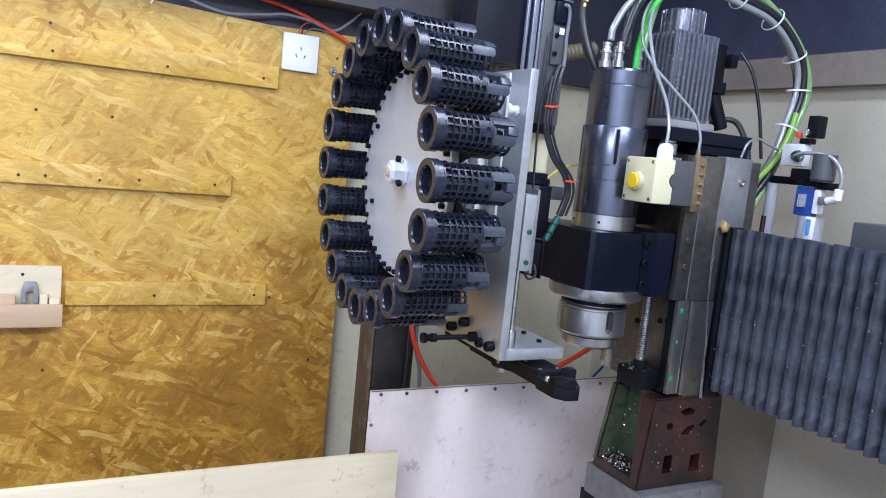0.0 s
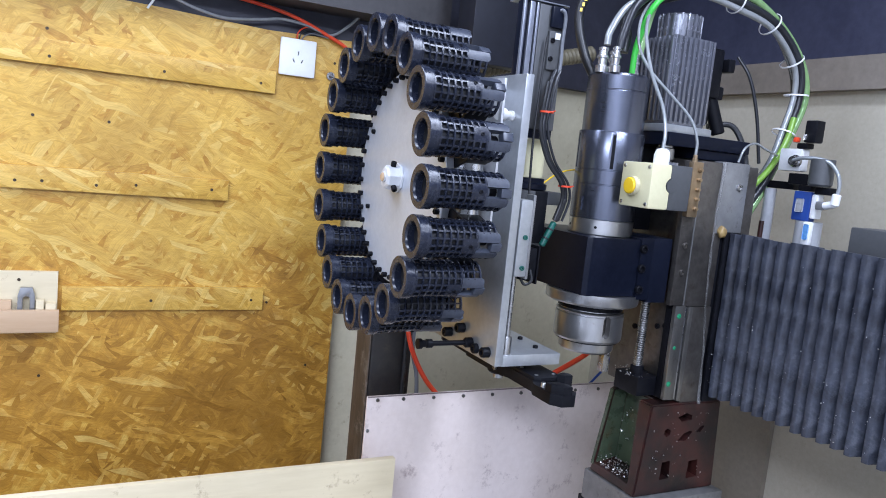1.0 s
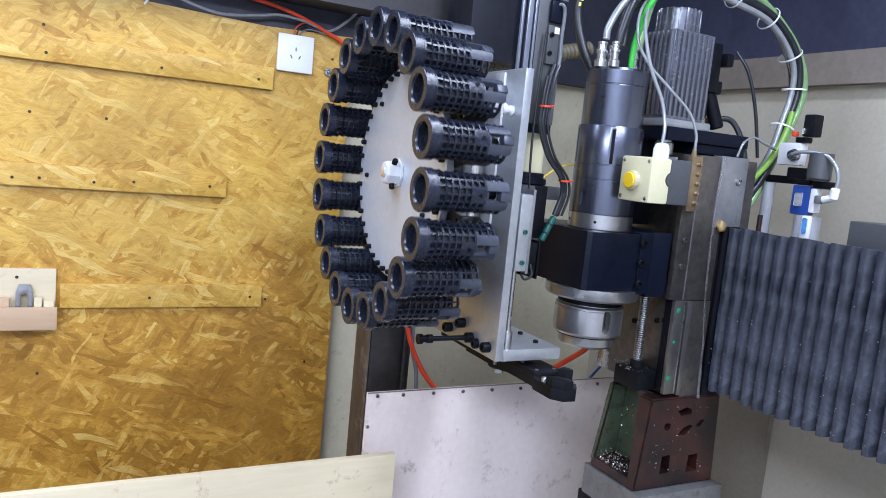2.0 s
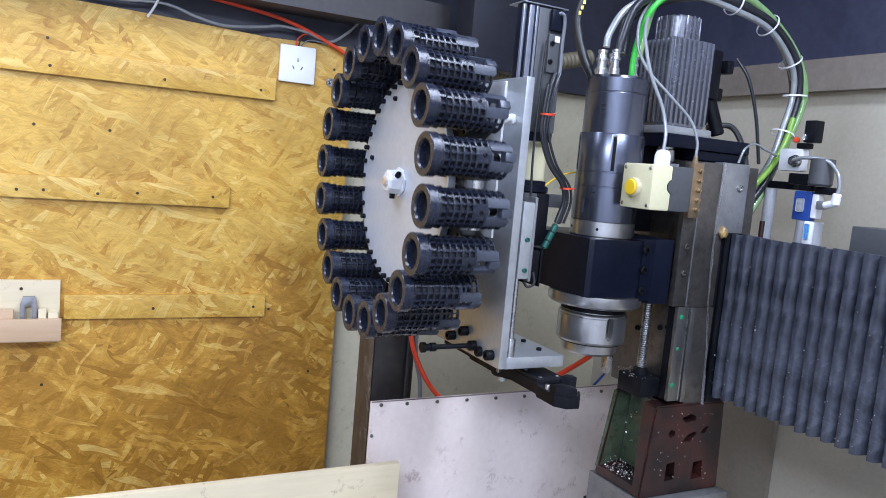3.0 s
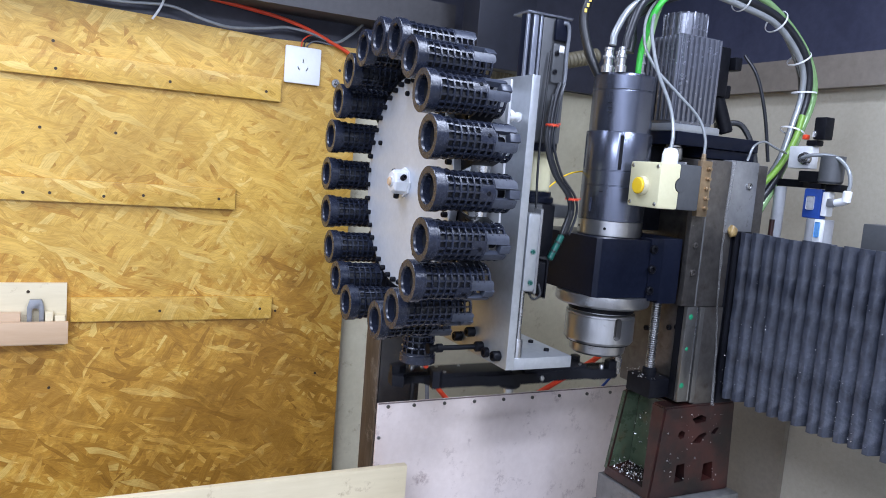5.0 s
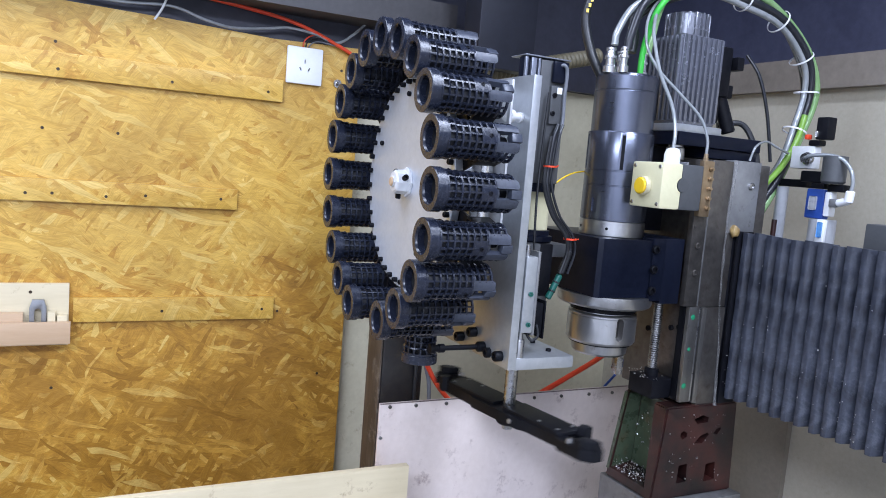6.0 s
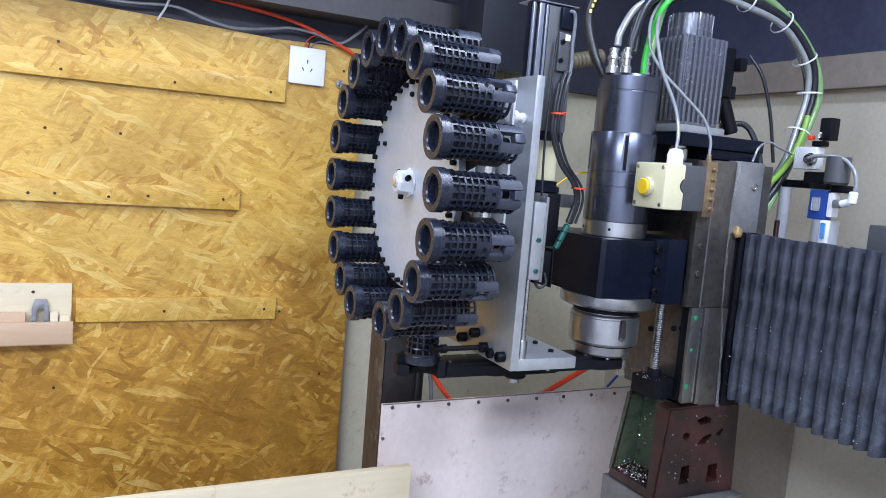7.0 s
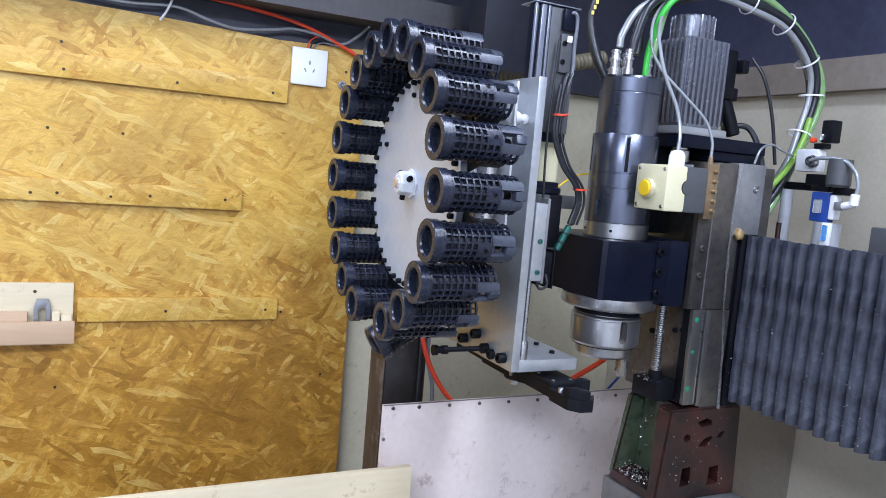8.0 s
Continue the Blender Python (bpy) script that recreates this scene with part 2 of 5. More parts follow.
SPINDLEBLACK = surface("black anodised spindle shell", (0.136, 0.149, 0.192), (0.160, 0.174, 0.224), 0.26, 0.9, 60, 5, 0.0, 0.02)
CLEARSTRIP.node_tree.nodes["Principled BSDF"].inputs["Alpha"].default_value = 0.28
WHITEWALL = surface("white painted wall", (0.70, 0.71, 0.72), (0.78, 0.79, 0.80), 0.6, 0, 60, 3, 0.1)
POSTPAINT = surface("stained black post paint", (0.012, 0.012, 0.015), (0.036, 0.032, 0.028), 0.4, 0.1, 60, 5, 0.12, dirt=((0.08, 0.06, 0.042), 0.25))
SHADEBLACK = surface("matt black shade fill", (0.005, 0.0055, 0.008), (0.010, 0.011, 0.015), 0.6, 0, 90, 20, 0.05)
DARKCABLE = surface("dark grey cable sheath", (0.010, 0.011, 0.015), (0.022, 0.024, 0.030), 0.34, 0, 60, 9, 0.0)
GREASE = surface("dirty yellow grease", (0.20, 0.13, 0.05), (0.38, 0.26, 0.10), 0.35, 0, 90, 30, 0.3)
GRIMESHADE = surface("grimy shaded sheet edge", (0.05, 0.035, 0.03), (0.34, 0.26, 0.25), 0.5, 0, 45, 14, 0.1)
OLDCONDUIT = surface("aged conduit plastic", (0.15, 0.13, 0.085), (0.23, 0.20, 0.13), 0.45, 0, 90, 12, 0.05)
SLIDEGREY = surface("black anodised slide profile", (0.20, 0.215, 0.26), (0.28, 0.30, 0.35), 0.30, 0.5, 90, 6, 0.04)
FROST = surface("frosted white plastic", (0.30, 0.31, 0.33), (0.42, 0.43, 0.45), 0.3, 0, 60, 12, 0.05)
SCREWBROWN = surface("rusty screw head", (0.030, 0.020, 0.012), (0.075, 0.050, 0.028), 0.5, 0.3, 90, 20, 0.1)
CREAMRING = surface("pale button ring", (0.55, 0.50, 0.34), (0.64, 0.60, 0.44), 0.3, 0.2, 60, 20, 0.02)
WAYSTEEL = surface("worn oily way steel", (0.16, 0.155, 0.145), (0.28, 0.27, 0.255), 0.34, 0.8, 70, 8, 0.10, dirt=((0.10, 0.085, 0.07), 0.25), stretch=(1, 1, 0.2))
NOSESTEEL = surface("brushed spindle nose steel", (0.40, 0.40, 0.405), (0.52, 0.52, 0.525), 0.30, 0.95, 90, 5, 0.02, 0.05, stretch=(1, 1, 0.3), dirt=((0.26, 0.22, 0.19), 0.05))
DARKBROWN = surface("brown grey loft steel", (0.034, 0.032, 0.034), (0.064, 0.060, 0.062), 0.5, 0, 50, 4, 0.1)
DUCTBLACK = surface("black duct paint", (0.007, 0.008, 0.014), (0.015, 0.017, 0.028), 0.5, 0, 50, 4, 0.08)
CREAMWALL = surface("cream painted wall with oil marks", (0.50, 0.46, 0.33), (0.60, 0.56, 0.42), 0.55, 0, 60, 3, 0.12, dirt=((0.30, 0.25, 0.16), 0.22))
POSTRUST = surface("scuffed brown post side", (0.060, 0.045, 0.034), (0.19, 0.155, 0.12), 0.5, 0.1, 70, 9, 0.2, stretch=(1, 1, 0.16), dirt=((0.26, 0.23, 0.19), 0.3))
# darker copy of DARK: the dim recess above the board is in its colour
DARKSHADE = surface("shaded copy of the loft steel", (0.022, 0.023, 0.036), (0.042, 0.044, 0.064), 0.45, 0, 50, 4, 0.1)
ZINCSHEET = surface("bright zinc sheet", (0.56, 0.575, 0.60), (0.68, 0.695, 0.72), 0.3, 0.35, 90, 7, 0.03)
PALEGREEN = surface("pale green clear hose", (0.18, 0.32, 0.12), (0.27, 0.42, 0.20), 0.18, 0.1, 60, 9, 0.0)
BRASSDIRTY = surface("dirty brass block", (0.30, 0.21, 0.12), (0.48, 0.36, 0.23), 0.38, 0.8, 60, 20, 0.1)


# ---- mesh tools ----
def box(bm, x0, x1, y0, y1, z0, z1, bevel=0.0):
    """A block between the given planes, with bevelled edges."""
    made = bmesh.ops.create_cube(bm, size=1.0, matrix=Matrix.Translation(((x0 + x1) / 2, (y0 + y1) / 2, (z0 + z1) / 2)) @ Matrix.Diagonal((x1 - x0, y1 - y0, z1 - z0, 1)))
    if bevel:
        edges = {e for v in made["verts"] for e in v.link_edges}
        bmesh.ops.bevel(bm, geom=list(edges), offset=bevel, segments=2, affect="EDGES", profile=0.6)
    return bm


def turned(bm, profile, m=None, seg=32):
    """A body of revolution round z: profile of (radius, z), closed on the axis where the radius is 0."""
    m = m or Matrix()
    rings = []
    for rad, z in profile:
        if rad < 1e-6:
            rings.append([bm.verts.new(m @ Vector((0, 0, z)))])
        else:
            rings.append([bm.verts.new(m @ Vector((rad * math.cos(a), rad * math.sin(a), z))) for a in (2 * math.pi * i / seg for i in range(seg))])
    for a, b in zip(rings, rings[1:]):
        for i in range(seg):
            j = (i + 1) % seg
            q = [a[i % len(a)], a[j % len(a)], b[j % len(b)], b[i % len(b)]]
            q = list(dict.fromkeys(q))
            if len(q) > 2:
                bm.faces.new(q)
    return bm


def rod(bm, p, q, rad, seg=14, chamfer=0.0):
    """A round bar from p to q."""
    p, q = Vector(p), Vector(q)
    m = Matrix.Translation(p) @ (q - p).to_track_quat("Z", "Y").to_matrix().to_4x4()
    n, c = (q - p).length, chamfer
    return turned(bm, [(0, 0), (rad - c, 0), (rad, c), (rad, n - c), (rad - c, n), (0, n)] if c else [(0, 0), (rad, 0), (rad, n), (0, n)], m, seg)


def spline(points, per=8):
    pts = [Vector(p) for p in points]
    pts = [pts[0] * 2 - pts[1], *pts, pts[-1] * 2 - pts[-2]]
    out = []
    for a, b, c, d in zip(pts, pts[1:], pts[2:], pts[3:]):
        for k in range(per):
            s = k / per
            out.append(0.5 * ((2 * b) + (c - a) * s + (2 * a - 5 * b + 4 * c - d) * s * s + (3 * b - a - 3 * c + d) * s ** 3))
    return out + [pts[-2]]


def tube(bm, points, rad, seg=10, per=8):
    """A hose or cable through the points."""
    line = spline(points, per)
    side, last = None, None
    for i, p in enumerate(line):
        way = (line[min(i + 1, len(line) - 1)] - line[max(i - 1, 0)]).normalized()
        side = way.orthogonal().normalized() if side is None else (side - way * side.dot(way)).normalized()
        up = way.cross(side)
        ring = [bm.verts.new(p + rad * (side * math.cos(a) + up * math.sin(a))) for a in (2 * math.pi * k / seg for k in range(seg))]
        if last:
            for k in range(seg):
                bm.faces.new((last[k], last[(k + 1) % seg], ring[(k + 1) % seg], ring[k]))
        else:
            bm.faces.new(ring[::-1])
        last = ring
    bm.faces.new(last)
    return bm


def finish(bm, name, material, smooth=35):
    bmesh.ops.recalc_face_normals(bm, faces=bm.faces)
    me = bpy.data.meshes.new(name)
    bm.to_mesh(me)
    bm.free()
    me.materials.append(material)
    if smooth:
        for p in me.polygons:
            p.use_smooth = True
        me.set_sharp_from_angle(angle=radians(smooth))
    return me


def part(name, bm, material, parent, label="", at=None, smooth=35):
    """One mesh object under a thing or under a part."""
    ob = new(name, finish(bm, name, material, smooth))
    ob.parent = parent
    if at is not None:
        ob.matrix_basis = at
    return tagged(ob, label)


def piece(name, mesh, parent, at):
    ob = new(name, mesh)
    ob.parent = parent
    ob.matrix_basis = at
    return ob


def thing(name, label, category, at=None, group="", kind="", bm=None, material=None, smooth=35):
    """A top-level thing: an Empty at its base, or a mesh."""
    ob = new(name, finish(bm, name, material, smooth) if bm else None)
    ob.matrix_basis = at or pose(0, 0, H)
    return tagged(ob, label, category, group, kind)


def B():
    return bmesh.new()


def hexbolt(bm, p, way, rad=0.005, high=0.005):
    """A socket-head bolt: a knurled round head with a hexagon hole, on the point p, its head along way."""
    m = Matrix.Translation(p) @ Vector(way).to_track_quat("Z", "Y").to_matrix().to_4x4()
    turned(bm, [(0, 0), (rad, 0), (rad, high * 0.85), (rad * 0.85, high), (rad * 0.5, high), (rad * 0.5, high * 0.45), (0, high * 0.45)], m, 12)
    return bm


def carve(me, bm_cut):
    """The mesh with the closed shapes of bm_cut taken out of it."""
    cut = finish(bm_cut, "cut", BLACKOX)
    a, b = new("a", me), new("b", cut)
    mod = a.modifiers.new("carve", "BOOLEAN")
    mod.object, mod.solver = b, "EXACT"
    out = bpy.data.meshes.new_from_object(a.evaluated_get(bpy.context.evaluated_depsgraph_get()))
    bpy.data.objects.remove(a)
    bpy.data.objects.remove(b)
    for p in out.polygons:
        p.use_smooth = True
    out.set_sharp_from_angle(angle=radians(30))
    return out


def part_of(name, me, parent, label="", at=None):
    ob = new(name, me)
    ob.parent = parent
    if at is not None:
        ob.matrix_basis = at
    return tagged(ob, label)


def outline(bm, pts, z0, z1, bevel=0.0):
    """A plate of the given outline in x and y, between two heights."""
    f = bm.faces.new([bm.verts.new((x, y, z0)) for x, y in pts])
    ext = bmesh.ops.extrude_face_region(bm, geom=[f])
    vs = [v for v in ext["geom"] if isinstance(v, bmesh.types.BMVert)]
    bmesh.ops.translate(bm, verts=vs, vec=(0, 0, z1 - z0))
    if bevel:
        es = {e for v in vs for e in v.link_edges if all(w in vs for w in e.verts)}
        bmesh.ops.bevel(bm, geom=list(es), offset=bevel, segments=2, affect="EDGES", profile=0.6)
    return bm


# ---- the room ----
def slab(name, label, mat, *dims):
    bm = B()
    box(bm, *dims)
    return thing(name, label, name.split("_")[0], Matrix(), kind="structure", bm=bm, material=mat, smooth=0)


def build_room():
    slab("floor", "oily grey concrete workshop floor", FLOOR, -0.84, 3.3, -3.1, 1.2, -0.1, 0.0)
    slab("wall_west", "beige painted wall behind the strand board", CREAMWALL, -0.84, -0.74, -3.0, 1.1, 0, H + 1.2)
    slab("wall_north", "beige painted wall behind the machine", BEIGE, -0.84, 3.2, 1.1, 1.2, 0, H + 0.34)
    slab("wall_north_upper", "dark band of wall under the loft", DARK, -0.84, 3.2, 1.1, 1.2, H + 0.342, H + 1.2)
    # south and east walls are unseen; white to bounce light onto the spindle
    slab("wall_south", "plain white wall behind the camera", WHITEWALL, -0.84, 3.2, -3.1, -3.0, 0, H + 1.2)
    slab("wall_east", "plain white wall behind the camera", WHITEWALL, 3.2, 3.3, -3.1, 1.2, 0, H + 1.2)
    slab("ceiling", "dark loft ceiling over the machine", DARK, -0.84, 3.3, -3.1, 1.2, H + 1.2, H + 1.3)
    slab("wall_west_upper", "dark steel band above the strand board, shade in its colour", DARKSHADE, -0.739, -0.708, -3.0, 1.098, H + 0.27, H + 1.19)
    slab("trim", "brown wooden ledge along the wall top", BROWNBAND, -0.70, 3.19, 1.075, 1.099, H + 0.268, H + 0.339)
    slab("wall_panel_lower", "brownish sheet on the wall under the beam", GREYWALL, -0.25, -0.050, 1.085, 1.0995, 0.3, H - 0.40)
    slab("beam", "dark steel loft beam along the strand board", DARKBROWN, -0.707, -0.60, -3.0, 0.42, H + 0.352, H + 0.42)


def screw_mesh(rad=0.0034):
    bm = B()
    turned(bm, [(0, 0), (rad, 0), (rad * 0.86, 0.0012), (rad * 0.36, 0.0012), (0, 0.0004)], pose(0, 0, 0, 0, 90, 0), 12)
    return finish(bm, "screw", SCREWBROWN)


SCREW = screw_mesh()


def build_osb():
    ys = [-3.0, -1.2, -0.54, -0.24, 0.0, 0.214]
    zs = [H + 0.33, H + 0.315, H + 0.307, H + 0.300, H + 0.290, H + 0.296]
    bm = B()
    f = bm.faces.new([bm.verts.new((-0.69, y, z)) for y, z in zip(ys, zs)] + [bm.verts.new((-0.69, 0.210, 0.0)), bm.verts.new((-0.69, -3.0, 0.0))])
    ext = bmesh.ops.extrude_face_region(bm, geom=[f])
    bmesh.ops.translate(bm, verts=[v for v in ext["geom"] if isinstance(v, bmesh.types.BMVert)], vec=(-0.012, 0, 0))
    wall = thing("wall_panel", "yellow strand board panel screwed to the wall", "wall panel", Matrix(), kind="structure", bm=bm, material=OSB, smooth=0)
    for y, z in ((-0.449, 0.220), (-0.470, 0.042), (-0.326, 0.043), (-0.443, -0.516), (0.151, -0.515), (0.041, -0.353), (0.165, 0.238)):
        piece("screw", SCREW, wall, pose(-0.6901, y, H + z))


def batten(y0, y1, z0, z1, screws):
    ob = thing("batten", "strand board batten screwed flat on the wall panel", "batten", pose(-0.6895, y0, H + z0), group="battens on the wall")
    bm = B()
    box(bm, 0, 0.011, 0, y1 - y0, 0, z1 - z0, 0.001)
    part("board", bm, OSB, ob)
    for y, z in screws:
        piece("screw", SCREW, ob, pose(0.0109, y - y0, z - z0))


def build_outlet():
    ob = thing("wall_socket", "square white three pin wall socket on the strand board", "socket", pose(-0.6895, 0.072, H + 0.237))
    bm = B()
    box(bm, 0.0, 0.009, -0.043, 0.043, -0.043, 0.043, 0.004)
    me = finish(bm, "faceplate", WHITEP)
    cut = B()
    for y, z, turn in ((0.0, 0.010, 0), (-0.010, -0.008, -28), (0.010, -0.008, 28)):
        one = B()
        box(one, 0.004, 0.012, -0.0014, 0.0014, -0.0044, 0.0044)
        one.transform(pose(0, y, z, -turn, 0, 0))
        tmp = bpy.data.meshes.new("slot")
        one.to_mesh(tmp)
        one.free()
        cut.from_mesh(tmp)
        bpy.data.meshes.remove(tmp)
    part_of("faceplate", carve(me, cut), ob)
    # black plate behind the slots, painted shade of the socket's inside
    bm = B()
    box(bm, 0.001, 0.0045, -0.02, 0.02, -0.025, 0.025)
    part("socket_shade", bm, BLACKOX, ob, "black plate for the shade inside the slots")
    for name, mat, pts in (("wire", BLACKCABLE, ((0.004, 0.0, 0.040), (0.006, 0.004, 0.056), (0.004, 0.022, 0.068), (0.01, 0.06, 0.062))),
                           ("wire", RED, ((0.004, -0.006, 0.040), (0.006, -0.002, 0.060), (0.006, 0.02, 0.074), (0.01, 0.055, 0.070))),
                           ("wire", GREYCABLE, ((0.004, 0.006, 0.040), (0.008, 0.012, 0.052), (0.006, 0.03, 0.060), (0.01, 0.07, 0.056)))):
        bm = B()
        tube(bm, pts, 0.0016, 8)
        part(name, bm, mat, ob)


def build_wall_eye():
    ob = thing("wall_bolt", "small zinc eye bolt in the strand board", "bolt", pose(-0.69, 0.156, H + 0.206))
    bm = B()
    rod(bm, (0, 0, 0), (0.012, 0, 0), 0.003, 10)
    part("shank", bm, STEEL, ob)
    bm = B()
    turned(bm, [(0.004, 0.002), (0.010, 0.002), (0.010, 0.004), (0.004, 0.004), (0.004, 0.002)], pose(0, 0, 0, 0, 90, 0), 18)
    part("washer", bm, STEEL, ob)


def build_rack():
    ob = thing("tool_rack", "small pale wooden rack on the strand board wall", "wall rack", pose(-0.6895, -0.412, H - 0.42))
    bm = B()
    box(bm, 0, 0.012, -0.5, 0.0, 0.002, 0.136, 0.0012)
    part("backboard", bm, PALEWOOD, ob)
    bm = B()
    box(bm, 0.034, 0.046, -0.5, 0.004, 0.012, 0.059, 0.0012)
    part("front_lath", bm, PINKWOOD, ob, "reddish planed front lath")
    bm = B()
    box(bm, 0.0125, 0.0335, -0.5, 0.003, 0.013, 0.024, 0.0008)
    part("bottom", bm, PALEWOOD, ob)
    bm = B()
    box(bm, 0.0125, 0.0335, -0.022, -0.002, 0.0245, 0.070, 0.0015)
    part("end_block", bm, PALEWOOD, ob)
    piece("screw", SCREW, ob, pose(0.0121, -0.073, 0.118))
    # the clamp that stands in it
    cl = thing("step_clamp", "slotted grey steel strap clamp standing in the rack", "clamp", pose(-0.668, -0.470, H - 0.3955))
    bm = B()
    arch = [(-0.016, 0.0), (-0.016, 0.062), (-0.011, 0.079), (0.011, 0.079), (0.016, 0.062), (0.016, 0.0), (0.0065, 0.0), (0.0065, 0.054)]
    arch += [(0.0065 * math.cos(a), 0.054 + 0.0065 * math.sin(a)) for a in (math.pi * k / 8 for k in range(1, 8))] + [(-0.0065, 0.054), (-0.0065, 0.0)]
    outline(bm, arch, -0.006, 0.006, 0.0012)
    bm.transform(Matrix(((0, 0, 1, 0), (1, 0, 0, 0), (0, 1, 0, 0), (0, 0, 0, 1))))
    part("strap", bm, ALUDARK, cl)
    for y0, y1, z1, mat, nm in ((-0.560, -0.497, 0.052, PINKWOOD, "wood_block"), (-0.452, -0.437, 0.053, PALEWOOD, "wood_block"), (-0.640, -0.566, 0.060, STEEL, "steel_bar")):
        bm = B()
        box(bm, 0, 0.018, 0, y1 - y0, 0, z1, 0.001)
        thing(nm, "small offcut of wood kept in the rack" if nm == "wood_block" else "flat steel bar kept in the rack", nm.replace("_", " "), pose(-0.675, y0, H - 0.3955), bm=bm, material=mat)


def cable(name, label, pts, rad, mat, seg=10):
    bm = B()
    tube(bm, pts, rad, seg)
    return thing(name, label, name.split("_")[-1], bm=bm, material=mat)


# ---- tool carousel ----
R = 0.215                       # pitch circle of the pots
YP, DP = 0.091, 0.016           # pivot of a pot: behind its mouth, and inwards of its axis
DISC_Y, DISC_R = 0.062, 0.166


def join(bm, other, m):
    other.transform(m)
    tmp = bpy.data.meshes.new("tmp")
    other.to_mesh(tmp)
    other.free()
    bm.from_mesh(tmp)
    bpy.data.meshes.remove(tmp)
    return bm


def cage_mesh(m):
    """A moulded lattice tube: a wall of cells, most of them open, with thickness; plain cheeks on two sides, slotted at the rear."""
    seg, e, lift = 16, 0.0005, 0.0008
    rows, highs = [0.0140, 0.0170, 0.0175], [0, 0, 0]
    for k in range(10):
        z = 0.0255 + 0.0098 * k
        rows += [z - e, z, z + 0.0020, z + 0.0020 + e]
        highs += [0, 1, 1, 0]
    bm = B()
    cols = []
    for i in range(seg):
        a, w = 2 * math.pi * i / seg, 2 * math.pi / seg
        cols += [a - w * 0.125, a + w * 0.125]
    n = len(cols)

    def cheek(c):
        return (c // 2) % 8 in (3, 4) or (c % 2 == 0 and (c // 2) % 8 == 5)

    def ring(radius, wall):
        return [[bm.verts.new((q * math.cos(a), q * math.sin(a), z)) for c, a in enumerate(cols) for q in [radius(z) + (lift if wall and high and not (z > 0.064 and cheek(c)) else 0)]] for z, high in zip(rows, highs)]
    outer = ring(lambda z: 0.0272 if z < 0.0265 else 0.0258, True)
    inner = ring(lambda z: 0.0236 if z < 0.0265 else 0.0226, False)

    def solid(r, c):
        if rows[r] > 0.0866 and c % 16 in (7, 8, 9):
            return False                            # the slot of the fork
        open_row = r >= 2 and (r - 2) % 4 == 0
        if not open_row or c % 2 == 0:
            return True
        return (c // 2) % 8 in (3, 4) and rows[r] > 0.066
    for r in range(len(rows) - 1):
        for c in range(n):
            d = (c + 1) % n
            if solid(r, c):
                bm.faces.new((outer[r][c], outer[r][d], outer[r + 1][d], outer[r + 1][c]))
                bm.faces.new((inner[r][c], inner[r + 1][c], inner[r + 1][d], inner[r][d]))
                for (rr, cc), (p, q) in (((r - 1, c), ((r, c), (r, d))), ((r + 1, c), ((r + 1, d), (r + 1, c))), ((r, (c - 1) % n), ((r + 1, c), (r, c))), ((r, d), ((r, d), (r + 1, d)))):
                    if not 0 <= rr < len(rows) - 1 or not solid(rr, cc):
                        bm.faces.new((outer[p[0]][p[1]], inner[p[0]][p[1]], inner[q[0]][q[1]], outer[q[0]][q[1]]))
    bm.transform(m)
    return finish(bm, "cage", PLASTIC, 30)


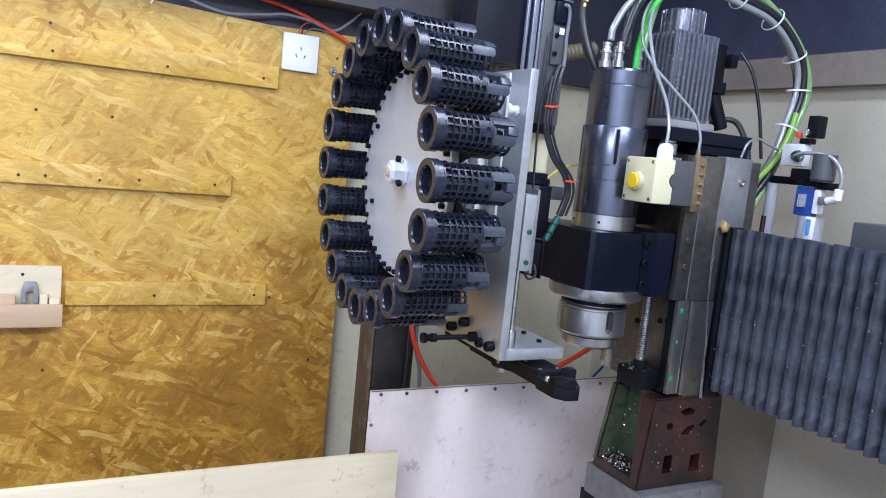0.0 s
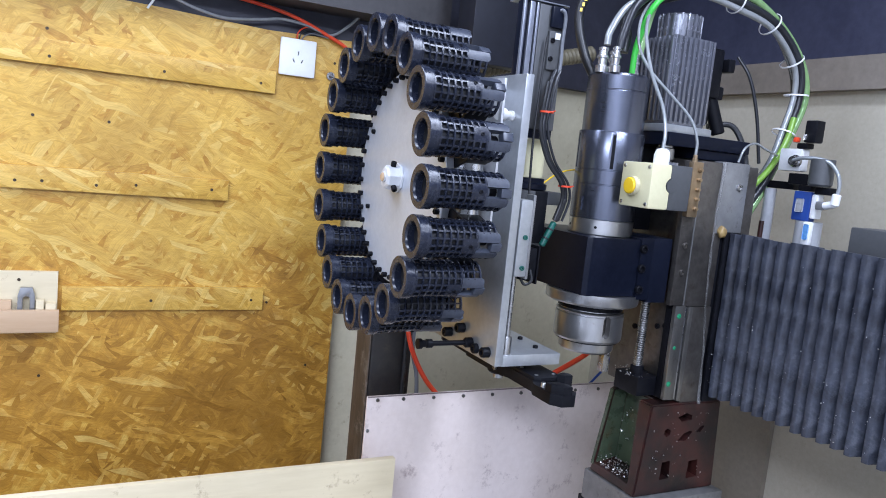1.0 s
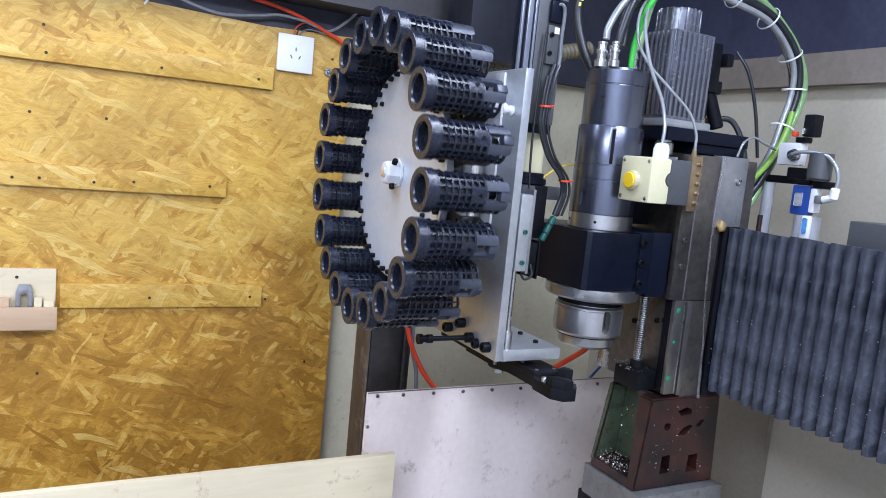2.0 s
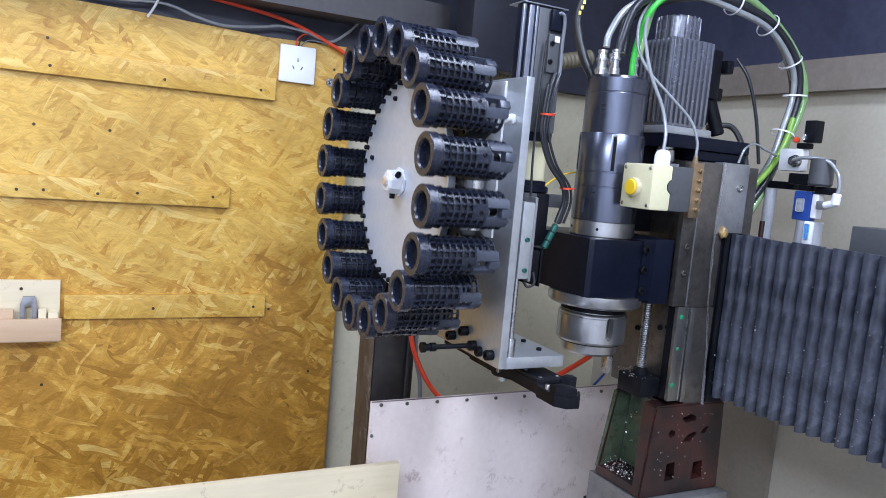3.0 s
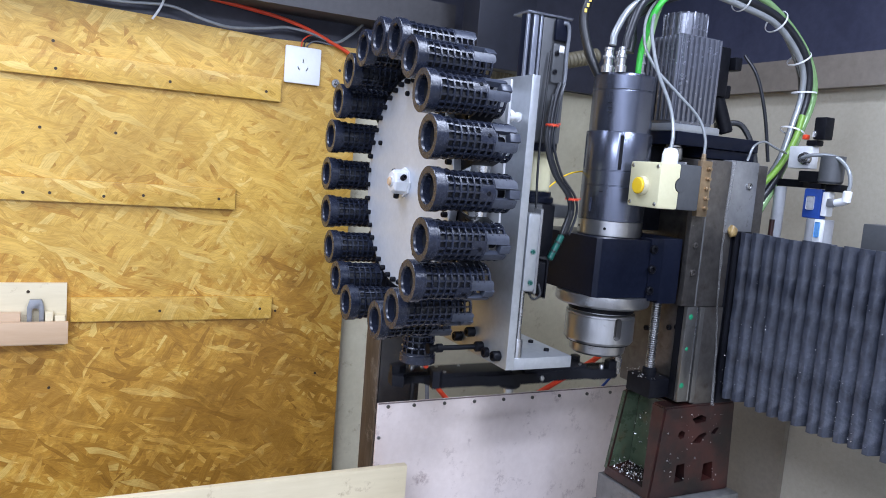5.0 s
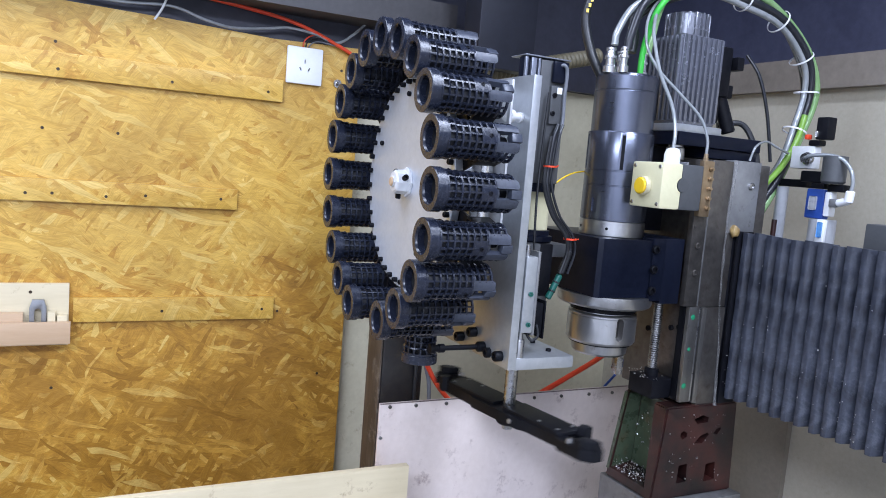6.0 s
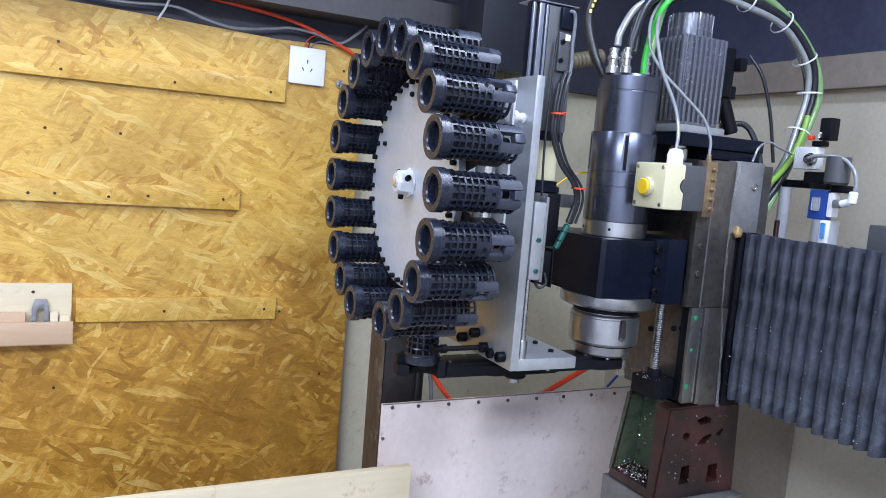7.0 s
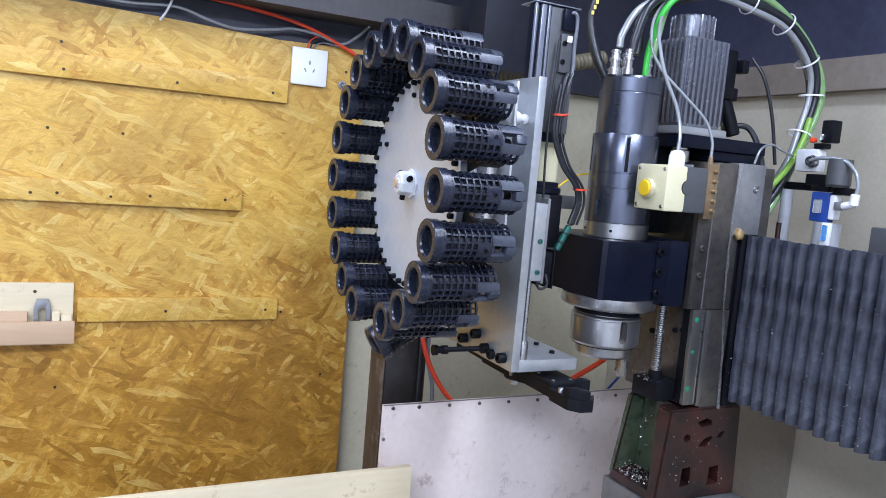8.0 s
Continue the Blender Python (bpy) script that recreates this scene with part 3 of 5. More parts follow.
def pot_meshes():
    """Mouth ring, lattice cage, fork, roller of one pot; mouth towards -y, origin at the pivot, outwards is -z."""
    m = Matrix.Translation((0, -YP, -DP)) @ pose(0, 0, 0, -90)      # z of the profile runs along +y
    bm = B()
    turned(bm, [(0.0185, 0.003), (0.0196, 0.0008), (0.0204, 0), (0.0285, 0), (0.0292, 0.0008), (0.0292, 0.0136), (0.0286, 0.0143), (0.0262, 0.0144), (0.0225, 0.0144), (0.0185, 0.0125), (0.0185, 0.003)], m, 40)
    ring = finish(bm, "mouth_ring", PLASTIC, 24)
    cage = cage_mesh(m)
    bm = B()
    for s in (-1, 1):
        one = B()
        box(one, -0.0060, 0.0060, 0.1160 - YP, 0.1400 - YP, 0.0130, 0.0262, 0.0014)
        box(one, -0.0068, 0.0068, 0.1225 - YP, 0.130 - YP, 0.0120, 0.0170, 0.0008)
        join(bm, one, Matrix.Translation((0, 0, -DP)) @ pose(0, 0, 0, 0, 90 + s * 90, 0))
    turned(bm, [(0.0120, 0.0886), (0.0220, 0.0886), (0.0224, 0.0890), (0.0224, 0.0915), (0.0120, 0.0925), (0.0120, 0.0886)], m, 32)
    # two curved prongs beside each slot, rounded at their ends
    for mid in (90, 270):
        for h in (-1, 1):
            rings = []
            for z, trim in ((0.0862, 0), (0.128, 0), (0.1325, 3), (0.1345, 8)):
                fan = [radians(mid + h * a) for a in np.linspace(16 + trim * 0.4, 47 - trim, 6)]
                rings.append([bm.verts.new(m @ Vector((r * math.cos(a), r * math.sin(a), z))) for r, line in ((0.0266, fan), (0.0185, fan[::-1])) for a in line])
            for p, q in zip(rings, rings[1:]):
                for k in range(12):
                    bm.faces.new((p[k], p[(k + 1) % 12], q[(k + 1) % 12], q[k]))
            bm.faces.new(rings[0])
            bm.faces.new(rings[-1][::-1])
    for v in bm.verts:
        back = v.co.y + YP - 0.0930
        if back > 0:
            v.co.y -= back * 0.34
    fork = finish(bm, "fork", PLASTIC2)
    # added black tube that puts shade behind the open lattice cells
    bm = B()
    turned(bm, [(0.0168, 0.0126), (0.0178, 0.0126), (0.0205, 0.0165), (0.0205, 0.086), (0.0150, 0.0865), (0.0150, 0.030), (0.0168, 0.0126)], m, 28)
    sleeve = finish(bm, "inner_shade", SHADEBLACK)
    bm = B()
    turned(bm, [(0, 0.094), (0.0085, 0.094), (0.0085, 0.110), (0.007, 0.112), (0, 0.112)], m, 16)
    roller = finish(bm, "pull_stud_grip", BLACKOX)
    bm = B()
    hexbolt(bm, (0, 0, 0), (0, 0, -1), 0.0030, 0.0016)
    dot = finish(bm, "cheek_screw", BLACKOX)
    return ring, cage, fork, roller, dot, sleeve


def build_carousel():
    car = thing("tool_carousel", "aluminium disc carousel ringed by twenty black plastic tool pots", "tool carousel")
    m = Matrix.Translation((0, DISC_Y, 0)) @ pose(0, 0, 0, -90)
    bm = B()
    turned(bm, [(0, 0), (DISC_R - 0.001, 0), (DISC_R, 0.001), (DISC_R, 0.011), (DISC_R - 0.001, 0.012), (0, 0.012)], m, 96)
    part("disc", bm, DISC, car, "turned aluminium disc")
    bm = B()
    turned(bm, [(0, -0.026), (0.0085, -0.026), (0.0085, -0.0235), (0.0155, -0.0235), (0.0185, -0.021), (0.0195, -0.004), (0.0235, -0.0035), (0.0235, -0.0004), (0, -0.0004)], m, 8)
    hub = part("hub", bm, WHITEM, car, "white painted hub boss", smooth=20)
    bm = B()
    turned(bm, [(0, -0.0285), (0.0055, -0.0285), (0.0072, -0.0268), (0.0072, -0.0262), (0, -0.0262)], m, 16)
    part("centre_screw", bm, PINKWOOD, hub, "reddish screw end")
    for i in range(3):
        a = radians(20 + 120 * i)
        bm = B()
        hexbolt(bm, (0.0185 * math.cos(a), DISC_Y - 0.012, 0.0185 * math.sin(a)), (math.cos(a), 0, math.sin(a)), 0.0045, 0.008)
        part("hub_bolt", bm, BLACKOX, hub)
    bm = B()
    turned(bm, [(0, 0.0124), (0.055, 0.0124), (0.055, 0.03), (0.04, 0.033), (0.04, 0.128), (0, 0.128)], m, 36)
    part("bearing_boss", bm, STEEL, car, "turned steel boss behind the disc")
    bm = B()
    hexbolt(bm, (0, 0, 0), (0, -1, 0), 0.0042, 0.0075)
    bolt = finish(bm, "rim_bolt", BLACKOX)
    bm = B()
    for s in (-1, 1):
        box(bm, s * 0.0225 - 0.0018, s * 0.0225 + 0.0018, 0.0005, 0.036, -0.018, 0.012, 0.0008)
    box(bm, -0.0243, 0.0243, 0.0005, 0.0055, 0.0105, 0.040, 0.0010)
    bracket = finish(bm, "bracket", BLACKOX)
    for i in range(20):
        turn = pose(0, 0, 0, 0, 18.0 * i, 0)
        for s in (-1, 1):
            piece("rim_bolt", bolt, car, turn @ pose(s * 0.0125, DISC_Y, -(DISC_R - 0.0095)))
        piece("bracket", bracket, car, turn @ pose(0, DISC_Y + 0.0121, -(R - DP)))
    for a, r in ((152, 0.128), (95, 0.138), (-60, 0.12)):
        bm = B()
        hexbolt(bm, (r * math.cos(radians(a)), DISC_Y, r * math.sin(radians(a))), (0, -1, 0), 0.004, 0.005)
        part("stop_screw", bm, BLACKOX, car)
    ring, cage, fork, roller, dot, sleeve = pot_meshes()
    pots = []
    for i in range(20):
        pot = new("tool_pot", cage)
        pot.parent = car
        pot.matrix_basis = pose(0, 0, 0, 0, 18.0 * i, 0) @ pose(0, YP, -(R - DP))
        for nm, me in (("mouth_ring", ring), ("fork", fork), ("pull_stud_grip", roller), ("inner_shade", sleeve)):
            piece(nm, me, pot, Matrix())
        piece("cheek_screw", dot, pot, pose(0, 0.0770 - YP, -DP - 0.0252))
        pots.append(pot)
    return car, pots


# ---- tool changer: plate, shaft, arm, drive ----
ARM_Y, ARM_Z = 0.288, -0.299


def build_plate():
    pl = thing("mounting_plate", "milled aluminium mounting plate with a foot", "machine plate")
    bm = B()
    box(bm, -0.20, 0.124, 0.200, 0.214, -0.275, 0.175, 0.001)
    part("plate", bm, ALU, pl)
    bm = B()
    box(bm, -0.05, 0.120, 0.2145, 0.326, -0.277, -0.258, 0.0015)
    me = finish(bm, "foot", ALU)
    cut = B()
    rod(cut, (0, ARM_Y, -0.30), (0, ARM_Y, -0.24), 0.0145, 24)
    part_of("foot", carve(me, cut), pl)
    for x, y in ((0.03, 0.262), (0.03, 0.305), (0.085, 0.30)):
        bm = B()
        hexbolt(bm, (x, y, -0.258), (0, 0, 1), 0.0045, 0.0045)
        part("foot_bolt", bm, BLACKOX, pl)
    for x, z, rad, high in ((-0.029, -0.258, 0.0085, 0.014), (0.014, -0.240, 0.0085, 0.014), (0.101, -0.258, 0.0085, 0.013), (0.064, -0.262, 0.0085, 0.008)):
        bm = B()
        hexbolt(bm, (x, 0.2, z), (0, -1, 0), rad, high)
        part("plate_bolt", bm, BLACKOX, pl)
    bm = B()
    turned(bm, [(0, 0), (0.0085, 0), (0.0085, 0.011), (0.0062, 0.013), (0.0042, 0.013), (0.0042, 0.072), (0.0072, 0.073), (0.0072, 0.082), (0.0058, 0.083), (0.0058, 0.091), (0.0085, 0.0915), (0.0085, 0.098), (0, 0.098)],
           Matrix.Translation((0.045, 0.2, -0.257)) @ pose(0, 0, 0, 90), 16)
    part("stop_rod", bm, BLACKOX, pl, "black adjustable stop rod")
    # carriage sheet and indexer behind the disc
    bm = B()
    box(bm, 0.045, 0.120, 0.166, 0.170, -0.07, 0.164, 0.0008)
    part("sheet_bracket", bm, ZINCSHEET, pl, "bright sheet metal bracket")
    bm = B()
    box(bm, 0.045, 0.049, 0.1705, 0.1995, -0.07, 0.164, 0.0008)
    part("sheet_web", bm, ZINCSHEET, pl)
    for x, z, up in ((0.085, 0.048, 0.05), (0.085, -0.055, 0.05)):
        bm = B()
        rod(bm, (x, 0.148, z - up), (x, 0.148, z + up), 0.0155, 24, 0.002)
        part("guide_sleeve", bm, WHITESTEEL, pl, "bright turned guide sleeve")
    bm = B()
    turned(bm, [(0, -0.012), (0.028, -0.004), (0.030, 0.0), (0.018, 0.014), (0, 0.016)], pose(0.060, 0.140, 0.062), 28)
    part("cone_washer", bm, STEEL, pl)
    bm = B()
    turned(bm, [(0, 0), (0.010, 0), (0.010, 0.012), (0.006, 0.018), (0.006, 0.030), (0.008, 0.031), (0.008, 0.036), (0, 0.036)], Matrix.Translation((0.112, 0.166, 0.112)) @ pose(0, 0, 0, 90, 0, 25) @ pose(0, 0, 0, 180), 16)
    part("air_plug", bm, WHITEP, pl, "white plastic air plug")
    # fixed piston rod with its clevis on the foot
    bm = B()
    rod(bm, (0.110, 0.226, -0.245), (0.110, 0.226, -0.08), 0.0042, 14)
    part("piston_rod", bm, STEEL, pl, "bright steel piston rod")
    bm = B()
    turned(bm, [(0, -0.2585), (0.0085, -0.2585), (0.0085, -0.232), (0.0075, -0.229), (0.0052, -0.229), (0.0052, -0.222), (0, -0.222)], pose(0.110, 0.226, 0), 16)
    part("clevis", bm, STEEL, pl)


def arm_outline():
    pts = [(0.062, -0.036), (0.076, -0.029), (0.150, -0.029), (0.164, -0.037), (0.212, -0.037), (0.228, -0.024), (0.230, -0.002), (0.2145, 0.011)]
    pts += [(0.190 + 0.0235 * math.cos(a), 0.014 + 0.0235 * math.sin(a)) for a in (radians(-10 - 16 * k) for k in range(11))]
    pts += [(0.160, 0.027), (0.076, 0.029), (0.062, 0.036)]
    both = pts + [(-x, -y) for x, y in pts]
    return both


def build_arm():
    """The twin arm lies along x when parked; its origin is on its shaft."""
    long = 0.965
    am = thing("tool_change_arm", "black steel twin gripper tool change arm", "tool changer", pose(0, ARM_Y, H + ARM_Z))
    am.scale = (long, long, 1)
    bm = B()
    outline(bm, arm_outline(), -0.012, 0.006, 0.0018)
    part("bar", bm, BLACKOX, am)
    for s in (-1, 1):
        turn = pose(0, 0, 0, 0, 0, 0 if s > 0 else 180)
        bm = B()
        outline(bm, [(0.0135, -0.027), (0.150, -0.027), (0.158, -0.018), (0.158, 0.018), (0.150, 0.027), (0.0135, 0.027)], 0.0062, 0.0115, 0.0012)
        part("cover_plate", bm, BLACKOX, am, at=turn)
        for x, y in ((0.098, -0.017), (0.142, -0.017), (0.142, 0.017)):
            bm = B()
            hexbolt(bm, (x, y, 0.0112), (0, 0, 1), 0.0032, 0.0016)
            part("cover_screw", bm, STEEL, am, at=turn)
        bm = B()
        outline(bm, [(0.196, -0.036), (0.212, -0.036), (0.227, -0.023), (0.229, -0.008), (0.216, -0.006), (0.200, -0.016)], 0.0062, 0.0190, 0.0015)
        part("finger", bm, BLACKOX, am, at=turn)
        bm = B()
        outline(bm, [(0.160, 0.012), (0.170, 0.020), (0.172, 0.034), (0.160, 0.036), (0.152, 0.028)], -0.010, 0.0180, 0.0015)
        part("lock_lever", bm, BLACKOX, am, at=turn)
        bm = B()
        hexbolt(bm, (0.183, -0.030, 0.006), (0, 0, 1), 0.0048, 0.007)
        part("pin", bm, STEEL, am, at=turn)
        bm = B()
        hexbolt(bm, (0.045, -0.0358, -0.003), (0, -1, 0), 0.0042, 0.004)
        part("side_screw", bm, STEEL, am, at=turn)
    bm = B()
    turned(bm, [(0, -0.026), (0.018, -0.026), (0.021, -0.023), (0.021, -0.0122), (0, -0.0122)], None, 32)
    part("boss", bm, BLACKOX, am)
    bm = B()
    rod(bm, (0, 0, -0.036), (0, 0, -0.0262), 0.0095, 20, 0.001)
    part("shaft_end", bm, STEEL, am, "bright shaft end under the arm")
    bm = B()
    rod(bm, (0, 0, 0.0062), (0, 0, 0.30), 0.0115, 24)
    part("shaft", bm, STEEL, am, "bright steel shaft")
    return am


def build_drive():
    dr = thing("changer_drive", "black slide and motor that carries the change arm", "drive unit")
    bm = B()
    box(bm, 0.0280, 0.0440, 0.2290, 0.3110, 0.085, 0.299, 0.003)
    part("slide", bm, BLACKPAINT, dr)
    for y, wide in ((0.2288, 0.0045), (0.2400, 0.0095), (0.2528, 0.0045)):
        bm = B()
        box(bm, 0.0442, 0.0495, y, y + wide, 0.088, 0.2975, 0.001)
        part("profile_rib", bm, SLIDEGREY, dr)
    bm = B()
    box(bm, 0.0060, 0.0515, 0.2270, 0.3130, 0.2992, 0.3012, 0.0006)
    part("top_cap", bm, SLIDEGREY, dr)
    bm = B()
    box(bm, 0.0442, 0.0500, 0.2580, 0.3090, 0.100, 0.2965, 0.002)
    part("side_cover", bm, GREYP, dr)
    bm = B()
    box(bm, 0.0502, 0.0580, 0.2780, 0.3060, 0.262, 0.2960, 0.003)
    part("limit_switch", bm, BLACKPAINT, dr)
    bm = B()
    box(bm, 0.0502, 0.0560, 0.2775, 0.2995, 0.196, 0.257, 0.002)
    part("terminal_block", bm, GREYP, dr, "dark grey terminal block")
    for y, z in ((0.2840, 0.2420), (0.2830, 0.2130)):
        bm = B()
        hexbolt(bm, (0.0560, y, z), (1, 0, 0), 0.0042, 0.0022)
        part("housing_screw", bm, BLACKOX, dr)
    bm = B()
    box(bm, 0.0562, 0.0572, 0.2880, 0.2975, 0.2445, 0.2545, 0.0004)
    part("label_plate", bm, WHITEP, dr, "small white blank label")
    bm = B()
    tube(bm, ((0.0500, 0.288, 0.288), (0.0600, 0.296, 0.290), (0.0600, 0.3015, 0.277), (0.0580, 0.3020, 0.240), (0.0580, 0.3030, 0.205), (0.0590, 0.2990, 0.180)), 0.0030, 10)
    part("cable", bm, GREYCABLE, dr, "grey cable")
    bm = B()
    rod(bm, (0.0, 0.300, 0.020), (0.0, 0.300, 0.0848), 0.027, 28, 0.001)
    part("motor", bm, CREAM, dr, "cream yellow motor can")
    bm = B()
    turned(bm, [(0, 0.0), (0.034, 0.0), (0.036, 0.002), (0.036, 0.010), (0.031, 0.012), (0.031, 0.0198), (0, 0.0198)], pose(0, 0.300, 0), 32)
    part("motor_flange", bm, BLACKPAINT, dr)
    bm = B()
    box(bm, -0.03, 0.048, 0.246, 0.350, -0.022, -0.0004, 0.003)
    part("motor_bracket", bm, GREYP, dr, "dark grey bracket under the motor")
    bm = B()
    box(bm, 0.030, 0.048, 0.288, 0.312, -0.118, -0.0224, 0.003)
    part("bracket_leg", bm, GREYP, dr)
    # slim air cylinder with green port rings
    bm = B()
    box(bm, 0.096, 0.124, 0.217, 0.2385, -0.132, -0.012, 0.003)
    part("air_cylinder", bm, ALU, dr, "slim aluminium air cylinder")
    bm = B()
    box(bm, 0.100, 0.122, 0.2390, 0.2440, -0.136, -0.004, 0.0015)
    part("cylinder_rail", bm, ALUDARK, dr, "grey cover strip of the cylinder")
    for z in (-0.070, -0.118):
        bm = B()
        turned(bm, [(0.0016, 0), (0.0038, 0), (0.0038, 0.003), (0.0016, 0.003), (0.0016, 0)], Matrix.Translation((0.124, 0.229, z)) @ pose(0, 0, 0, 0, 90, 0), 14)
        part("port_ring", bm, TEAL, dr, "green port ring")
    bm = B()
    box(bm, 0.060, 0.098, 0.2455, 0.274, -0.142, -0.090, 0.003)
    part("sensor_block", bm, BLACKOX, dr)
    bm = B()
    box(bm, 0.058, 0.100, 0.2745, 0.2775, -0.148, -0.086, 0.001)
    part("sensor_plate", bm, BLACKOX, dr)
    bm = B()
    tube(bm, ((0.100, 0.262, -0.125), (0.112, 0.258, -0.140), (0.112, 0.246, -0.146), (0.108, 0.240, -0.138)), 0.0022, 8)
    part("sensor_lead", bm, BLACKCABLE, dr)
    bm = B()
    rod(bm, (0.0665, 0.3365, -0.008), (0.065, 0.3235, -0.047), 0.0058, 18, 0.002)
    part("plug_body", bm, BLACKCABLE, dr, "black cable plug")
    bm = B()
    box(bm, 0.030, 0.050, 0.290, 0.315, -0.088, 0.0, 0.003)
    part("plug_housing", bm, BLACKOX, dr)
    bm = B()
    rod(bm, (0.062, 0.304, -0.090), (0.065, 0.3225, -0.0485), 0.0055, 20, 0.002)
    part("connector", bm, TEAL, dr, "teal green round connector")
    for k in range(2):
        p, q = Vector((0.062, 0.304, -0.090)), Vector((0.065, 0.3225, -0.0485))
        bm = B()
        rod(bm, p.lerp(q, 0.30 + 0.36 * k), p.lerp(q, 0.36 + 0.36 * k), 0.0066, 20, 0.001)
        part("connector_ring", bm, BLACKCABLE, dr, "black ring of the connector")
    run = ((0.057, 0.296, 0.196), (0.060, 0.288, 0.176), (0.062, 0.282, 0.13), (0.064, 0.281, 0.095), (0.066, 0.300, 0.050), (0.068, 0.328, 0.018), (0.066, 0.337, -0.010), (0.064, 0.328, -0.046))
    bm = B()
    tube(bm, run, 0.0042, 12)
    part("cable", bm, DARKCABLE, dr, "thick dark grey cable")
    bm = B()
    tube(bm, [(x + 0.004, y - 0.008, z) for x, y, z in run[1:]], 0.0030, 10)
    part("cable", bm, BLACKCABLE, dr)
    bm = B()
    tube(bm, [(x + 0.008, y + 0.004, z) for x, y, z in run], 0.0022, 8)
    part("cable", bm, DARKCABLE, dr)
    bm = B()
    tube(bm, ((0.058, 0.272, 0.245), (0.060, 0.266, 0.10), (0.062, 0.268, 0.0), (0.062, 0.276, -0.09)), 0.0020, 8)
    part("cable", bm, BLACKCABLE, dr)
    for x, y, z in ((0.066, 0.282, 0.128), (0.070, 0.332, 0.012)):
        bm = B()
        turned(bm, [(0.0100, -0.0015), (0.0114, -0.0015), (0.0114, 0.0015), (0.0100, 0.0015), (0.0100, -0.0015)], pose(x, y, z), 18)
        rod(bm, (x + 0.012, y, z), (x + 0.018, y + 0.004, z + 0.002), 0.0010, 6)
        part("cable_tie", bm, RED, dr, "red cable tie")
    return dr


# ---- milling head ----
def build_spindle():
    sp = thing("spindle", "black spindle motor with a steel nose", "spindle", pose(0, 0.472, H))
    bm = B()
    turned(bm, [(0, -0.042), (0.0580, -0.042), (0.0582, -0.040), (0.0582, 0.018), (0.0576, 0.0186), (0.0576, 0.020), (0.0582, 0.0206), (0.0582, 0.044), (0.0576, 0.0446), (0.0576, 0.046), (0.0582, 0.0466), (0.0582, 0.112),
                (0.0574, 0.1135), (0.0545, 0.1135), (0.0545, 0.184), (0.0538, 0.185), (0.0538, 0.186), (0.0545, 0.187), (0.0545, 0.210), (0.0520, 0.214), (0, 0.214)], None, 72)
    me = finish(bm, "motor", SPINDLEBLACK)
    cut = B()
    for deg in (-33, -112, 45, 120, 200):
        one = B()
        box(one, 0.0555, 0.064, -0.0030, 0.0030, 0.047, 0.108)
        join(cut, one, pose(0, 0, 0, 0, 0, deg))
    one = B()
    box(one, 0.0555, 0.064, -0.0055, 0.0055, -0.028, -0.004)
    join(cut, one, pose(0, 0, 0, 0, 0, -75))
    part_of("motor", carve(me, cut), sp)
    # black strips in the motor slots stand for shade in the recess
    for deg in (-33, -112):
        bm = B()
        box(bm, 0.0545, 0.0570, -0.0028, 0.0028, 0.048, 0.107)
        part("motor_slot_shade", bm, BLACKOX, sp, at=pose(0, 0, 0, 0, 0, deg))
    for k, (deg, z, w) in enumerate(((-62, 0.162, 0.008), (-61, 0.153, 0.006), (-61, 0.146, 0.007), (-60, 0.008, 0.006))):
        bm = B()
        box(bm, 0.0 + 0.0540 + (0.0037 if z < 0.1 else 0), 0.0547 + (0.0037 if z < 0.1 else 0), -w / 2, w / 2, z - 0.0012, z + 0.0012)
        part("print_bar", bm, DARKCABLE, sp, "faint grey printed line", at=pose(0, 0, 0, 0, 0, deg))
    bm = B()
    turned(bm, [(0, -0.0695), (0.0572, -0.0695), (0.0580, -0.0685), (0.0580, -0.0432), (0.0572, -0.0424), (0, -0.0424)], None, 64)
    part("collar", bm, NOSESTEEL, sp, "bright machined steel collar")
    # no bore is cut: black discs on the collar paint the shaded holes
    for deg in (-47, -107):
        bm = B()
        rod(bm, (0.0575, 0, -0.056), (0.0586, 0, -0.056), 0.0026, 10)
        part("collar_hole_shade", bm, BLACKOX, sp, at=pose(0, 0, 0, 0, 0, deg))
    bm = B()
    turned(bm, [(0, -0.196), (0.078, -0.196), (0.0835, -0.193), (0.0850, -0.190), (0.0850, -0.1735), (0, -0.1735)], None, 64)
    part("nose_flange", bm, NOSESTEEL, sp)
    bm = B()
    turned(bm, [(0, -0.270), (0.020, -0.270), (0.020, -0.285), (0.046, -0.287), (0.0500, -0.283), (0.0515, -0.2685), (0.0605, -0.2640), (0.0630, -0.260), (0.0630, -0.2165), (0.0615, -0.2150), (0.0615, -0.2130), (0.0625, -0.2115), (0.0570, -0.2085), (0.0570, -0.1965), (0, -0.1965)], None, 64)
    me = finish(bm, "nose", NOSESTEEL)
    cut = B()
    for deg in (-7, -160, 110):
        one = B()
        slot = [(0.0072 * math.cos(t), -0.220 + 0.0072 * math.sin(t)) for t in (math.pi * k / 8 for k in range(9))]
        slot += [(-0.0072 * math.cos(t), -0.246 - 0.0072 * math.sin(t)) for t in (math.pi * k / 8 for k in range(9))]
        outline(one, slot, 0.036, 0.070)
        join(cut, one, pose(0, 0, 0, 0, 0, deg) @ Matrix(((0, 0, 1, 0), (1, 0, 0, 0), (0, 1, 0, 0), (0, 0, 0, 1))))
    part_of("nose", carve(me, cut), sp)
    # two black rings put the dark of the nose grooves into colour
    bm = B()
